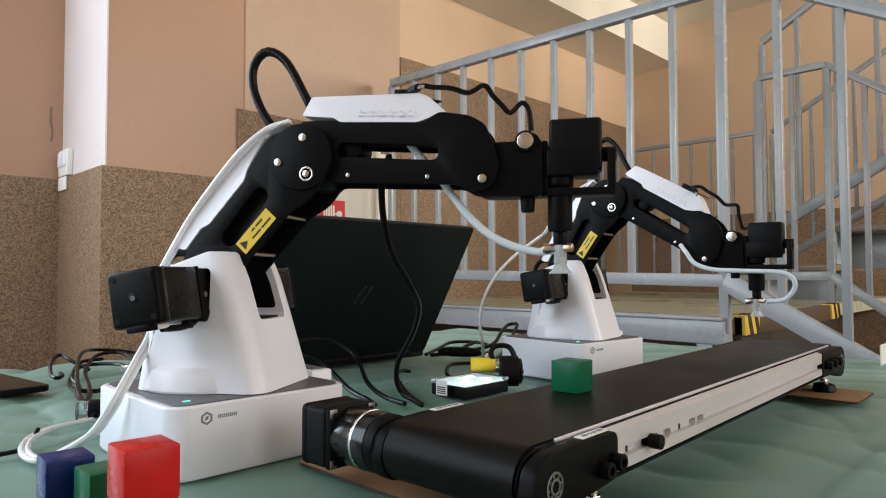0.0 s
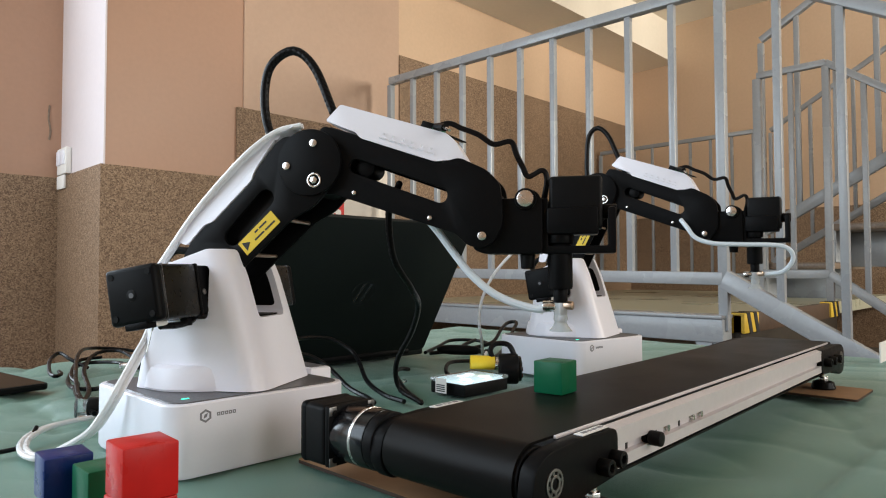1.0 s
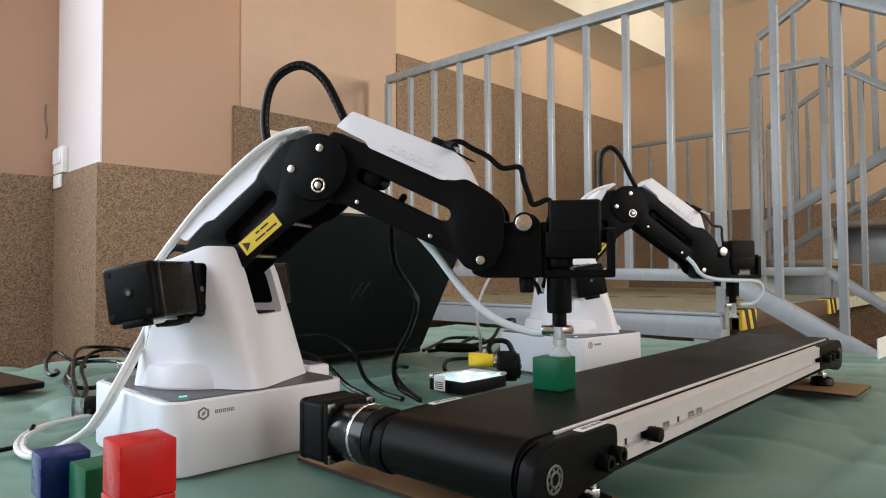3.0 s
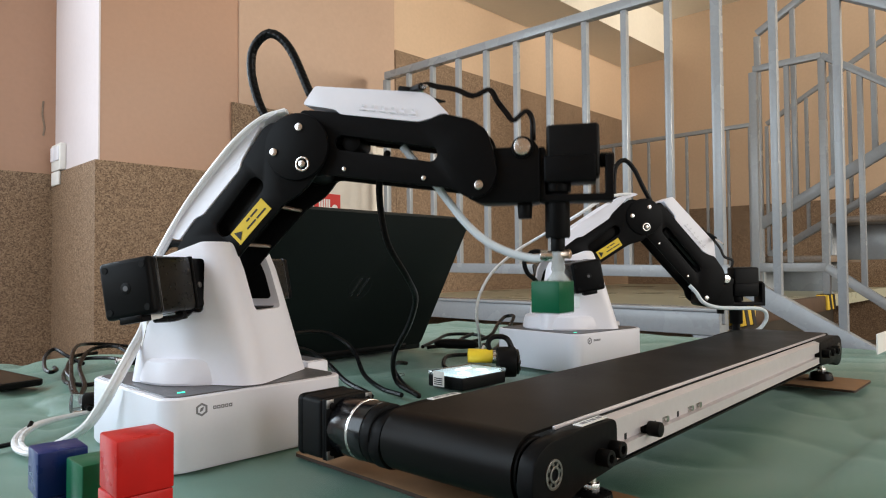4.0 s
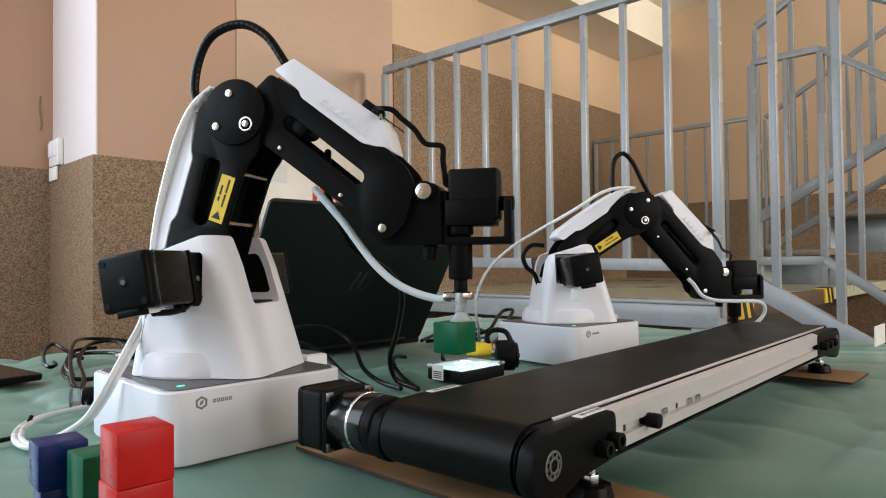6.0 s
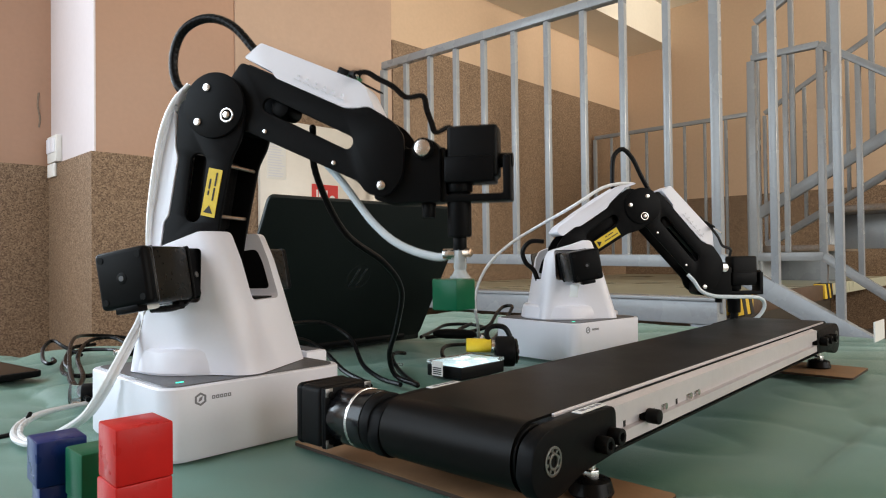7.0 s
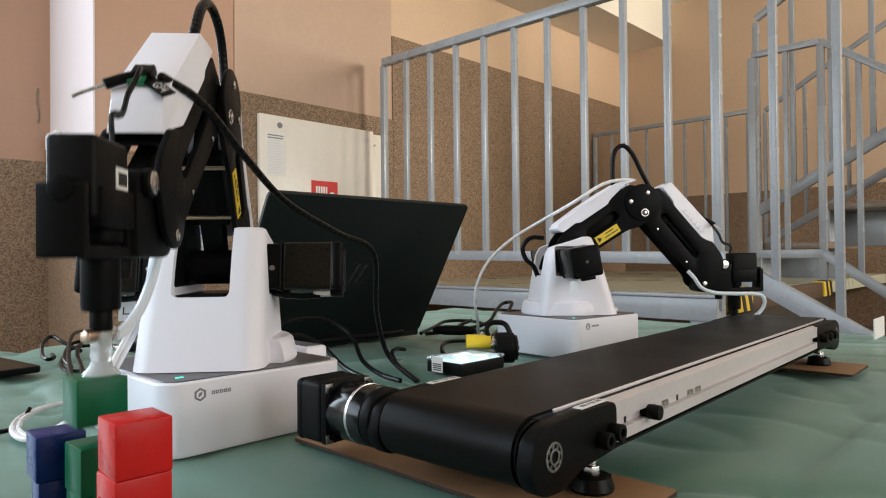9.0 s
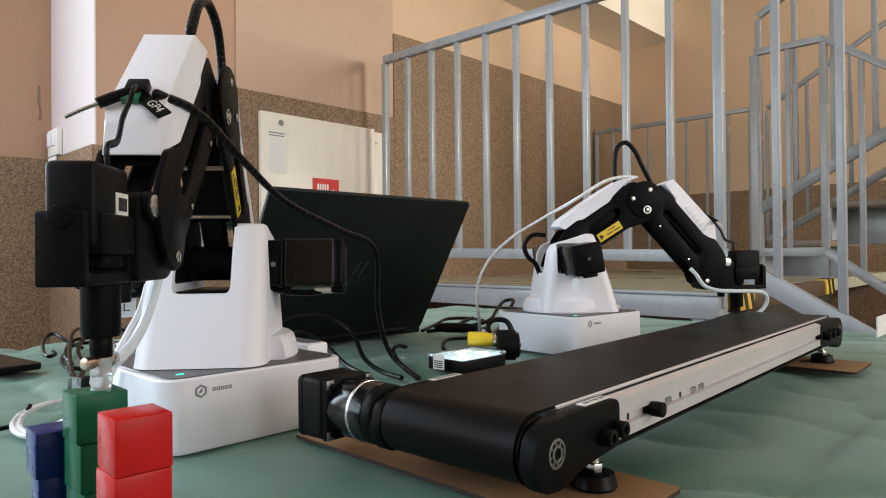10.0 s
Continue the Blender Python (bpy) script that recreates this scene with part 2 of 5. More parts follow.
def plate(outline, y0, y1, bev=0, holes=(), bm=None, segs=2):
    """A flat plate cut to an outline in the xz plane, from y0 to y1, with holes."""
    k = bmesh.new()
    loops = []
    for pts in (outline, *holes):
        vs = [k.verts.new((x, y0, z)) for x, z in pts]
        loops += [k.edges.new((a, b)) for a, b in zip(vs, vs[1:] + vs[:1])]
    bmesh.ops.triangle_fill(k, use_beauty=True, use_dissolve=False, edges=loops)
    bmesh.ops.dissolve_limit(k, angle_limit=0.01, verts=k.verts[:], edges=k.edges[:])
    ext = bmesh.ops.extrude_face_region(k, geom=k.faces[:])
    for v in ext["geom"]:
        if isinstance(v, bmesh.types.BMVert):
            v.co.y = y1
    bmesh.ops.recalc_face_normals(k, faces=k.faces[:])
    if bev:
        es = [e for e in k.edges if e.is_manifold and e.calc_face_angle(0) > radians(60) and abs(e.verts[0].co.y - e.verts[1].co.y) < 1e-6]
        bevel(k, bev, segs, edges=es)
    return join(bm, k)


def rounded(pts, r, n=5):
    """Rounds the corners of an outline."""
    out = []
    for i, p in enumerate(pts):
        a, b, c = Vector(pts[i - 1]), Vector(p), Vector(pts[(i + 1) % len(pts)])
        u, w = (a - b), (c - b)
        k = min(r, u.length * 0.45, w.length * 0.45)
        s, e = b + u.normalized() * k, b + w.normalized() * k
        for j in range(n + 1):
            t = j / n
            q = s * (1 - t) ** 2 + b * 2 * t * (1 - t) + e * t * t
            out.append((q.x, q.y))
    return out


def oval(cx, cz, r, n=28):
    return [(cx + r * math.cos(2 * math.pi * i / n), cz + r * math.sin(2 * math.pi * i / n)) for i in range(n)]


def slot(x0, z0, x1, z1, r, n=10):
    d = Vector((x1 - x0, z1 - z0)).normalized()
    a = math.atan2(d.y, d.x)
    out = [(x1 + r * math.cos(a - math.pi / 2 + math.pi * i / n), z1 + r * math.sin(a - math.pi / 2 + math.pi * i / n)) for i in range(n + 1)]
    out += [(x0 + r * math.cos(a + math.pi / 2 + math.pi * i / n), z0 + r * math.sin(a + math.pi / 2 + math.pi * i / n)) for i in range(n + 1)]
    return out


def spline(pts, n=8):
    """Points on a smooth curve through pts."""
    P = [Vector(p) for p in pts]
    P = [P[0] * 2 - P[1]] + P + [P[-1] * 2 - P[-2]]
    out = []
    for i in range(1, len(P) - 2):
        a, b, c, d = P[i - 1:i + 3]
        for j in range(n):
            t = j / n
            out.append(0.5 * (2 * b + (c - a) * t + (2 * a - 5 * b + 4 * c - d) * t * t + (3 * b - a - 3 * c + d) * t ** 3))
    out.append(P[-2])
    return out


def tube(pts, r, n=8, smooth=8, bm=None, flat=1.0):
    """A round cable along a smooth curve."""
    P = spline(pts, smooth) if smooth else [Vector(p) for p in pts]
    k = bmesh.new()
    up = Vector((0.13, 0.2, 1)).normalized()
    rings = []
    for i, p in enumerate(P):
        d = (P[min(i + 1, len(P) - 1)] - P[max(i - 1, 0)]).normalized()
        s = d.cross(up)
        s = s.normalized() if s.length > 1e-4 else Vector((1, 0, 0))
        up = s.cross(d).normalized()
        rings.append([k.verts.new(p + s * r * math.cos(2 * math.pi * j / n) + up * r * flat * math.sin(2 * math.pi * j / n)) for j in range(n)])
    for a, b in zip(rings, rings[1:]):
        for j in range(n):
            k.faces.new((a[j], a[(j + 1) % n], b[(j + 1) % n], b[j]))
    k.faces.new(rings[0][::-1])
    k.faces.new(rings[-1])
    return join(bm, k)


def loft(sections, bm=None):
    """Skins closed loops of equal length, and caps both ends."""
    k = bmesh.new()
    rings = [[k.verts.new(p) for p in s] for s in sections]
    n = len(rings[0])
    for a, b in zip(rings, rings[1:]):
        for j in range(n):
            k.faces.new((a[j], a[(j + 1) % n], b[(j + 1) % n], b[j]))
    k.faces.new(rings[0][::-1])
    k.faces.new(rings[-1])
    return join(bm, k)


def rrect(hx, hy, r, z, cx=0, cy=0, n=5):
    """A rounded rectangle, a loop at height z."""
    out = []
    for qx, qy, a0 in ((1, 1, 0), (-1, 1, 90), (-1, -1, 180), (1, -1, 270)):
        for j in range(n + 1):
            a = radians(a0 + 90 * j / n)
            out.append((cx + qx * (hx - r) + r * math.cos(a), cy + qy * (hy - r) + r * math.sin(a), z))
    return out

# ---- the hall ----


def wall(name, x0, x1, y0, y1, z0, z1, mat):
    ob = part(name, box(x0, x1, y0, y1, z0, z1), mat, s=1, smooth=False)
    return tagged(ob, kind="structure")


FLOOR_Z, TOP = -0.75, 2.75
wall("floor", -3.2, 6.2, -3.7, 4.2, FLOOR_Z - 0.1, FLOOR_Z, M_FLOOR)
wall("ceiling", -3.2, 6.2, -3.7, 4.2, TOP, TOP + 0.15, M_CEIL)
NW = 1.8
wall("wall_north", 0.48, 6.2, NW, NW + 0.25, FLOOR_Z, TOP, M_WALL)
wall("wall_recess", -0.35, 0.48, 2.28, 2.48, FLOOR_Z, TOP, M_WALL)
wall("wall_recess_pier", -1.9, -1.35, 2.28, 2.48, FLOOR_Z, TOP, M_WALL)
wall("wall_recess_low", -1.35, -0.35, 2.28, 2.48, FLOOR_Z, 0.3, M_WALL)
wall("wall_recess_high", -1.35, -0.35, 2.28, 2.48, 1.9, TOP, M_WALL)
wall("wall_reveal", 0.4805, 0.62, NW + 0.252, 2.28, FLOOR_Z, TOP, M_WALL)
# thin sheet over the beige reveal, coloured as its daylit side
reveal = wall("wall_reveal_daylit", 0.474, 0.4795, NW - 0.002, 2.28, FLOOR_Z, TOP, M_REVEAL_LIT)
wall("wall_east", 4.05, 4.25, -3.7, NW, FLOOR_Z, TOP, M_CREAM)
# dado of stone plaster, stepping up with the stairs
wall("trim_dado_reveal", 0.462, 0.474, NW - 0.012, 2.28, FLOOR_Z, 0.52, M_DADO)
wall("trim_dado_recess", -0.35, 0.462, 2.268, 2.28, FLOOR_Z, 0.52, M_DADO)
wall("trim_dado_low", 0.474, 0.955, NW - 0.012, NW, FLOOR_Z, 0.52, M_DADO)
wall("trim_dado_middle", 0.955, 1.80, NW - 0.014, NW, FLOOR_Z, 0.80, M_DADO)
wall("trim_dado_high", 1.80, 4.05, NW - 0.016, NW, FLOOR_Z, 1.205, M_DADO)
wall("trim_dado_east", 4.038, 4.05, -3.5, NW - 0.016, FLOOR_Z, 0.53, M_DADO)
# paint steps of the upper wall
wall("trim_paint_middle", 0.985, 1.80, NW - 0.008, NW, 0.80, TOP, M_MID)
wall("trim_paint_high", 1.80, 4.05, NW - 0.004, NW, 1.205, TOP, M_CREAM)
# walls behind the camera, with their windows
wall("wall_west_low", -1.9, -1.7, -3.7, 2.48, FLOOR_Z, 0.1, M_CREAM)
wall("wall_west_high", -1.9, -1.7, -3.7, 2.48, 1.85, TOP, M_CREAM)
wall("wall_west_pier_a", -1.9, -1.7, -3.7, -0.1, 0.1, 1.85, M_CREAM)
wall("wall_west_pier_b", -1.9, -1.7, 1.6, 2.48, 0.1, 1.85, M_CREAM)
wall("wall_south_low", -3.2, 6.2, -3.7, -3.5, FLOOR_Z, 0.1, M_CREAM)
wall("wall_south_high", -3.2, 6.2, -3.7, -3.5, 1.9, TOP, M_CREAM)
wall("wall_south_pier_a", -3.2, -0.65, -3.7, -3.5, 0.1, 1.9, M_CREAM)
wall("wall_south_pier_b", 2.45, 2.6, -3.7, -3.5, 0.1, 1.9, M_CREAM)
wall("wall_south_pier_c", 3.9, 6.2, -3.7, -3.5, 0.1, 1.9, M_CREAM)
wall("wall_south_sill", 2.6, 3.9, -3.7, -3.5, 0.1, 0.9, M_CREAM)

# ---- landing, stairs and railings ----
LZ = 0.02


def landing():
    t = thing("stair_landing", "raised stair landing with olive floor and grey-blue steel edge", "landing", kind="structure")
    part("floor_slab", box(1.69, 4.05, 0.2, NW - 0.02, LZ - 0.05, LZ), M_LANDING, t, s=1, smooth=False)
    part("edge_beam", box(1.62, 1.69, 0.19, NW - 0.02, LZ - 0.075, LZ - 0.006, 0.004), M_RAIL, t, s=1)
    part("edge_lip", box(1.612, 1.70, 0.19, NW - 0.02, LZ - 0.006, LZ + 0.004, 0.002), M_RAIL, t, s=1)
    part("brace", plate([(0.19, LZ - 0.07), (0.28, LZ - 0.07), (0.20, -0.24), (0.13, -0.24)], 1.63, 1.67, 0.003), M_RAIL, t, s=1,
         m=Matrix(((0, 1, 0, 0), (1, 0, 0, 0), (0, 0, 1, 0), (0, 0, 0, 1))))
    part("leg", box(1.63, 1.67, 0.19, 0.23, FLOOR_Z, LZ - 0.075, 0.003), M_RAIL, t, s=1)
    part("back_panel", box(2.3, 2.34, 0.25, 1.75, FLOOR_Z, LZ - 0.05), M_FLOOR, t, s=1, smooth=False)


def bar(a, b, w, h, bev=0.003):
    """A square bar from a to b."""
    a, b = Vector(a), Vector(b)
    k = box(-w / 2, w / 2, -h / 2, h / 2, -(b - a).length / 2, (b - a).length / 2, bev, 2)
    d = (b - a).normalized()
    side = Vector((0, 0, 1)).cross(d)
    side = side.normalized() if side.length > 1e-3 else Vector((1, 0, 0))
    up = d.cross(side)
    m = Matrix((side, up, d)).transposed().to_4x4()
    bmesh.ops.transform(k, matrix=Matrix.Translation((a + b) / 2) @ m, verts=k.verts[:])
    return k


def railing(label, a, b, za, zb, height, count, post=0.024, rail=0.042, foot=0.13, ends=(0.04, 0.04), end_drop=(0, 0), low=True, low_h=0.038):
    """A railing from a to b (x, y) whose foot is at za and zb."""
    t = thing("stair_railing", label, "railing", group="grey-blue stair railings")
    A, B = Vector((*a, za)), Vector((*b, zb))
    up = Vector((0, 0, 1))
    part("handrail", bar(A + up * height, B + up * height, rail, rail), M_RAIL, t, s=1)
    if low:
        part("bottom_rail", bar(A + up * foot, B + up * foot, 0.03, low_h), M_RAIL, t, s=1)
    for i in range(count + 1):
        p = A.lerp(B, i / count)
        w, f = post, foot
        if i in (0, count) and ends[0 if i == 0 else 1]:
            w, f = ends[0 if i == 0 else 1], -end_drop[0 if i == 0 else 1]
        part("post" if w > post else "baluster", bar(p + up * f, p + up * (height - rail / 2), w, w), M_RAIL, t, s=1)
    return t


landing()
railing("grey-blue steel railing along the edge of the stair landing", (1.65, 1.676), (1.65, 0.195), LZ + 0.012, LZ - 0.012, 0.988, 10, post=0.021, rail=0.033, foot=0.122, ends=(0.026, 0.028), end_drop=(0, 0.03))
railing("grey-blue steel railing descending beside the lower steps", (1.65, 0.195), (1.65, -1.045), LZ - 0.012, LZ - 0.73, 1.035, 8, rail=0.033, foot=0.122, ends=(0, 0.026), post=0.021, low_h=0.054)
railing("grey steel railing on the far side of the lower steps", (2.79, 0.475), (2.79, 0.2), LZ, LZ, 1.01, 2, post=0.021, rail=0.028, foot=0.118, ends=(0.034, 0.028), end_drop=(0, 0))
railing("grey steel railing descending beyond the lower steps", (2.79, 0.2), (2.79, -0.88), LZ, LZ - 0.785, 1.01, 8, post=0.021, rail=0.028, foot=0.118, ends=(0, 0.03))
railing("thin grey steel railing at the back of the landing", (3.6, 1.76), (3.6, 0.77), LZ, LZ, 0.93, 8, post=0.016, rail=0.024, foot=0.1, ends=(0.022, 0.02), end_drop=(0, 0))
railing("thin grey steel railing rising beside the wall", (3.6, 0.68), (3.6, -0.94), LZ + 0.08, LZ + 1.06, 0.84, 8, post=0.018, rail=0.024, foot=0.1, ends=(0, 0.03))
railing("grey steel railing rising with the upper stairs", (2.97, 0.515), (2.97, -1.035), 0.30, 1.2, 0.95, 10, post=0.022, rail=0.03, foot=0.04, ends=(0.026, 0.03), low_h=0.05, end_drop=(0.28, 0))


def step_up(i):
    t = thing("stair_step", "steel stair step with a dark worn tread", "step", group="steps above the landing")
    y1, z1 = 0.53 - 0.28 * i, LZ + 0.17 * (i + 1)
    part("tread", box(2.99, 3.58, y1 - 0.30, y1, z1 - 0.03, z1, 0.004), M_FLOOR, t, s=1)
    part("riser", box(2.99, 3.58, y1 - 0.025, y1 - 0.005, z1 - 0.17, z1 - 0.03), M_RAIL, t, s=1, smooth=False)
    part("stringer_piece", box(3.24, 3.3, y1 - 0.29, y1, z1 - 0.19, z1 - 0.03, 0.003), M_RAIL, t, s=1)


for i in range(7):
    step_up(i)


def step_down(i):
    t = thing("stair_step", "brown stair step with a worn wooden nosing", "step", group="steps below the landing")
    y1 = 0.19 - 0.26 * i
    z1 = LZ - 0.17 * (i + 1)
    part("tread", box(1.70, 2.75, y1 - 0.28, y1, z1 - 0.04, z1, 0.004), M_STEP, t, s=1)
    part("riser", box(1.70, 2.75, y1 - 0.02, y1, z1 + 0.0, z1 + 0.12), M_STEP, t, s=1, smooth=False)
    part("nosing", box(1.70, 2.75, y1 - 0.30, y1 - 0.27, z1 - 0.03, z1 + 0.004, 0.002), M_STEPEDGE, t, s=1)


for i in range(4):
    step_down(i)
nose = thing("landing_nosing", "worn brown landing edge with yellow and black hazard tape", "stair edge")
part("edge_board", box(1.70, 2.75, 0.165, 0.192, LZ - 0.055, LZ + 0.004, 0.003), M_STEPEDGE, nose, s=1)
for x0 in (1.70, 2.62):
    tp = part("hazard_tape", box(x0, x0 + 0.12, 0.158, 0.20, LZ - 0.052, LZ + 0.008, 0.003), M_HAZY, nose, "yellow hazard tape with black stripes", s=1)
    for k in range(2):
        st = box(x0 + 0.02 + 0.055 * k, x0 + 0.045 + 0.055 * k, 0.1565, 0.2015, LZ - 0.0535, LZ + 0.0095)
        for v in st.verts:
            v.co.x += (v.co.z - LZ) * -0.4
        part("hazard_stripe", st, M_INK, tp, s=1)
# bulkhead over the landing
wall("ceiling_bulkhead", 1.9, 4.05, 1.43, NW - 0.0045, 1.597, TOP, M_CEIL)
wall("ceiling_landing", 2.2, 4.05, 0.55, 1.43, 1.86, 1.98, M_CEIL)

# ---- the table ----


def table():
    t = thing("display_table", "long table under a dark green cloth", "table")
    top = part("tabletop", box(-0.9, 1.06, -1.05, 0.70, -0.04, -0.018, 0.003), M_PLY, t, s=1)
    for x in (-0.8, 0.96):
        for y in (-0.95, 0.6):
            part("leg", box(x - 0.025, x + 0.025, y - 0.025, y + 0.025, FLOOR_Z, -0.04, 0.003), M_RAIL, t, s=1)
    # the cloth: a sheet with soft creases and a drop at the edges
    bm = bmesh.new()
    X0, X1, Y0, Y1, N = -0.93, 1.09, -1.08, 0.73, 300
    grid = []
    for i in range(N + 1):
        row = []
        for j in range(N + 1):
            x, y = X0 + (X1 - X0) * i / N, Y0 + (Y1 - Y0) * j / N
            edge = min(x - X0, X1 - x, y - Y0, Y1 - y)
            q = Vector((x * 3.0, y * 3.0, 0.3))
            z = 0.0060 * noise.noise(q) + 0.0030 * noise.noise(q * 2.4) + 0.0012 * noise.noise(q * 5.0)
            u = x * 0.75 + y * 0.66
            fold = 0.0045 * math.exp(-((u - 0.20 + 0.02 * noise.noise(q * 1.5)) / 0.018) ** 2) + 0.004 * math.exp(-((x * 0.5 - y * 0.86 - 0.62) / 0.022) ** 2)
            flat_a = min(1.0, max(0.0, (-x - 0.10) / 0.10)) + min(1.0, max(0.0, (-y - 0.40) / 0.08)) + min(1.0, max(0.0, (y - 0.12) / 0.1)) * min(1.0, max(0.0, (0.10 - x) / 0.08))
            z = (z + fold) * min(1.0, flat_a) - 0.0006
            z = min(z, 0.009)
            if -0.2 < x < 0.0 and -0.30 < y < -0.02 or 0.0 < x and y > -0.42:
                z = min(z, -0.0006 - 0.0022 * (1 + noise.noise(q * 1.3)) * min(1.0, max(0.0, (x - 0.08) * 6)))
            crease = 0.008 * (1 - abs(noise.noise(q * 1.5 + Vector((4, 2, 0))))) ** 7 + 0.005 * (1 - abs(noise.noise(q * 2.9))) ** 6
            held = 0.25 if (-0.2 < x < 0.12 and -0.30 < y < 0.12 or 0.48 < x < 0.7 and abs(y) < 0.12) else 1.0
            z -= crease * held * (1 - 0.45 * min(1.0, max(0.0, (x - 0.1) * 5)))
            if edge < 0.012:
                z = -0.22 + 0.01 * noise.noise(Vector((x * 9, y * 9, 1)))
            row.append(bm.verts.new((x, y, z)))
        grid.append(row)
    for i in range(N):
        for j in range(N):
            bm.faces.new((grid[i][j], grid[i + 1][j], grid[i + 1][j + 1], grid[i][j + 1]))
    cloth = part("tablecloth", bm, M_CLOTH, s=1)
    tagged(cloth, "dark green cloth with soft creases laid over the table", "tablecloth")
    return t


table()

# ---- robot arms ----
B2, BH, SH, L1, L2, TOOL = 80.5, 55.0, 138.0, 135.0, 147.0, 59.7


def plate_x(outline, x0, x1):
    """A prism along x from an outline of (y, z) pairs."""
    return loft([[(x0, y, z) for y, z in outline], [(x1, y, z) for y, z in outline]])


def carve(ob, solids):
    """Cuts solids, given in the object's own millimetres, out of its mesh."""
    for k in solids:
        c = part("cutter", k, M_WHITE, ob.parent)
        mod = ob.modifiers.new("cut", "BOOLEAN")
        mod.operation, mod.solver, mod.object = "DIFFERENCE", "EXACT", c
        bpy.context.view_layer.update()
        me = bpy.data.meshes.new_from_object(ob.evaluated_get(bpy.context.evaluated_depsgraph_get()))
        ob.modifiers.clear()
        ob.data = me
        bpy.data.objects.remove(c)
    for f in ob.data.polygons:
        f.use_smooth = True
    ob.data.set_sharp_from_angle(angle=radians(28))


def robot(m, label, hose_side):
    t = thing("robot_arm", label, "robot arm", m, group="desktop robot arms")
    # base box: rounded corners, dark inlaid top plate
    body = part("base", loft([rrect(B2 - 1.5, B2 - 1.5, 16, 0.5), rrect(B2, B2, 17, 3), rrect(B2, B2, 17, BH - 1.2), rrect(B2 - 1.2, B2 - 1.2, 16, BH)]), M_WHITE, t,
                "white moulded plastic base box with rounded corners")
    part("top_inlay", loft([rrect(B2 - 5, B2 - 5, 13, BH + 0.1), rrect(B2 - 5.5, B2 - 5.5, 13, BH + 0.9)]), M_GREYTOP, body, "dark grey inlaid top plate")
    part("status_light", loft([rrect(3.2, 1.3, 1.2, BH + 0.8, -60, -61), rrect(3.0, 1.1, 1.1, BH + 1.4, -60, -61)]), M_LED, body, "small glowing green status light")
    # mark on the front face: a hexagon and bars
    hexa = [(-53 + 5.0 * math.cos(radians(60 * i + 30)), 45 + 5.0 * math.sin(radians(60 * i + 30))) for i in range(6)]
    hexi = [(-53 + 3.4 * math.cos(radians(60 * i + 30)), 45 + 3.4 * math.sin(radians(60 * i + 30))) for i in range(6)]
    part("emblem", plate(hexa, -B2 - 0.35, -B2 + 0.5, 0, [hexi]), M_GREYINK, body, "grey hexagonal emblem")
    part("emblem_core", plate([(-54.6, 43.2), (-52.2, 44.2), (-51.4, 47), (-53.8, 46)], -B2 - 0.35, -B2 + 0.5), M_GREYINK, body)
    for i in range(5):
        x = -44 + i * 3.2
        part("emblem_bar", plate([(x, 43.8), (x + 2.5, 43.8), (x + 2.5, 46.4), (x, 46.4)], -B2 - 0.3, -B2 + 0.5, 0, [[(x + 0.7, 44.5), (x + 1.8, 44.5), (x + 1.8, 45.7), (x + 0.7, 45.7)]]), M_GREYINK, body)
    # socket block at the rear
    rear = part("socket_block", box(B2 - 1, B2 + 23, -22, 62, 0.5, BH + 5, 2.5), M_WHITE, t)
    part("socket_recess", box(B2 + 3, B2 + 19, -16, 56, BH + 4.8, BH + 5.8, 0.3), M_GREYTOP, rear)

    # turret: round skirt, tapered tower with two cheeks
    skirt = lathe([(69, BH + 1.2), (70, BH + 3), (68.5, BH + 12), (66.5, BH + 19), (63.5, BH + 21.5)], n=64)
    for v in skirt.verts:
        v.co.y *= 1.0 if v.co.y > 0 else 0.90 - 0.10 * min(1.0, max(0.0, (v.co.x + 14) / 42))
    bmesh.ops.bisect_plane(skirt, geom=skirt.verts[:] + skirt.edges[:] + skirt.faces[:], plane_co=(28, 0, 0), plane_no=(1, 0, 0), clear_outer=True)
    bmesh.ops.holes_fill(skirt, edges=[e for e in skirt.edges if e.is_boundary], sides=0)
    tur = part("turret", skirt, M_WHITE, t, "white turret with two upright cheeks")

    def span(z):
        k = (z - BH) / (183 - BH)
        return -56 + 21 * k, 66 - 37 * k, 52 - 5 * k

    def tower_ring(z, inset=0):
        a, f, w = span(z)
        return rrect((f - a) / 2 - inset, w - inset, 18 - inset, z, (a + f) / 2, 0, 8)

    shell = loft([tower_ring(BH + 1.5), tower_ring(90), tower_ring(120), tower_ring(150), tower_ring(179), tower_ring(182, 0.8), tower_ring(183.5, 2.8)])
    for v in shell.verts:
        if v.co.z > 145:
            top = 172 - 0.33 * max(0.0, 12 - v.co.x)
            v.co.z = 145 + (v.co.z - 145) * (top - 145) / 38.5
    tower = part("tower", shell, M_WHITE, tur)
    carve(tower, [plate_x(rounded([(-23.2, 114), (23.2, 114), (23.2, 210), (-23.2, 210)], 6), -90, 90)]
          + [box(-31, 17, *sorted((k * 37, k * 90)), SH - 24, SH + 20, 4, 3) for k in (-1, 1)])
    for s in (-1, 1):
        part("inner_liner", plate(rounded([(-38, 122), (40, 122), (33, 146), (27, 158), (-24, 152), (-32, 142)], 5), *sorted((s * 22.6, s * 24.4)), 0.4), M_BLACK, tur, "black inner side plate")
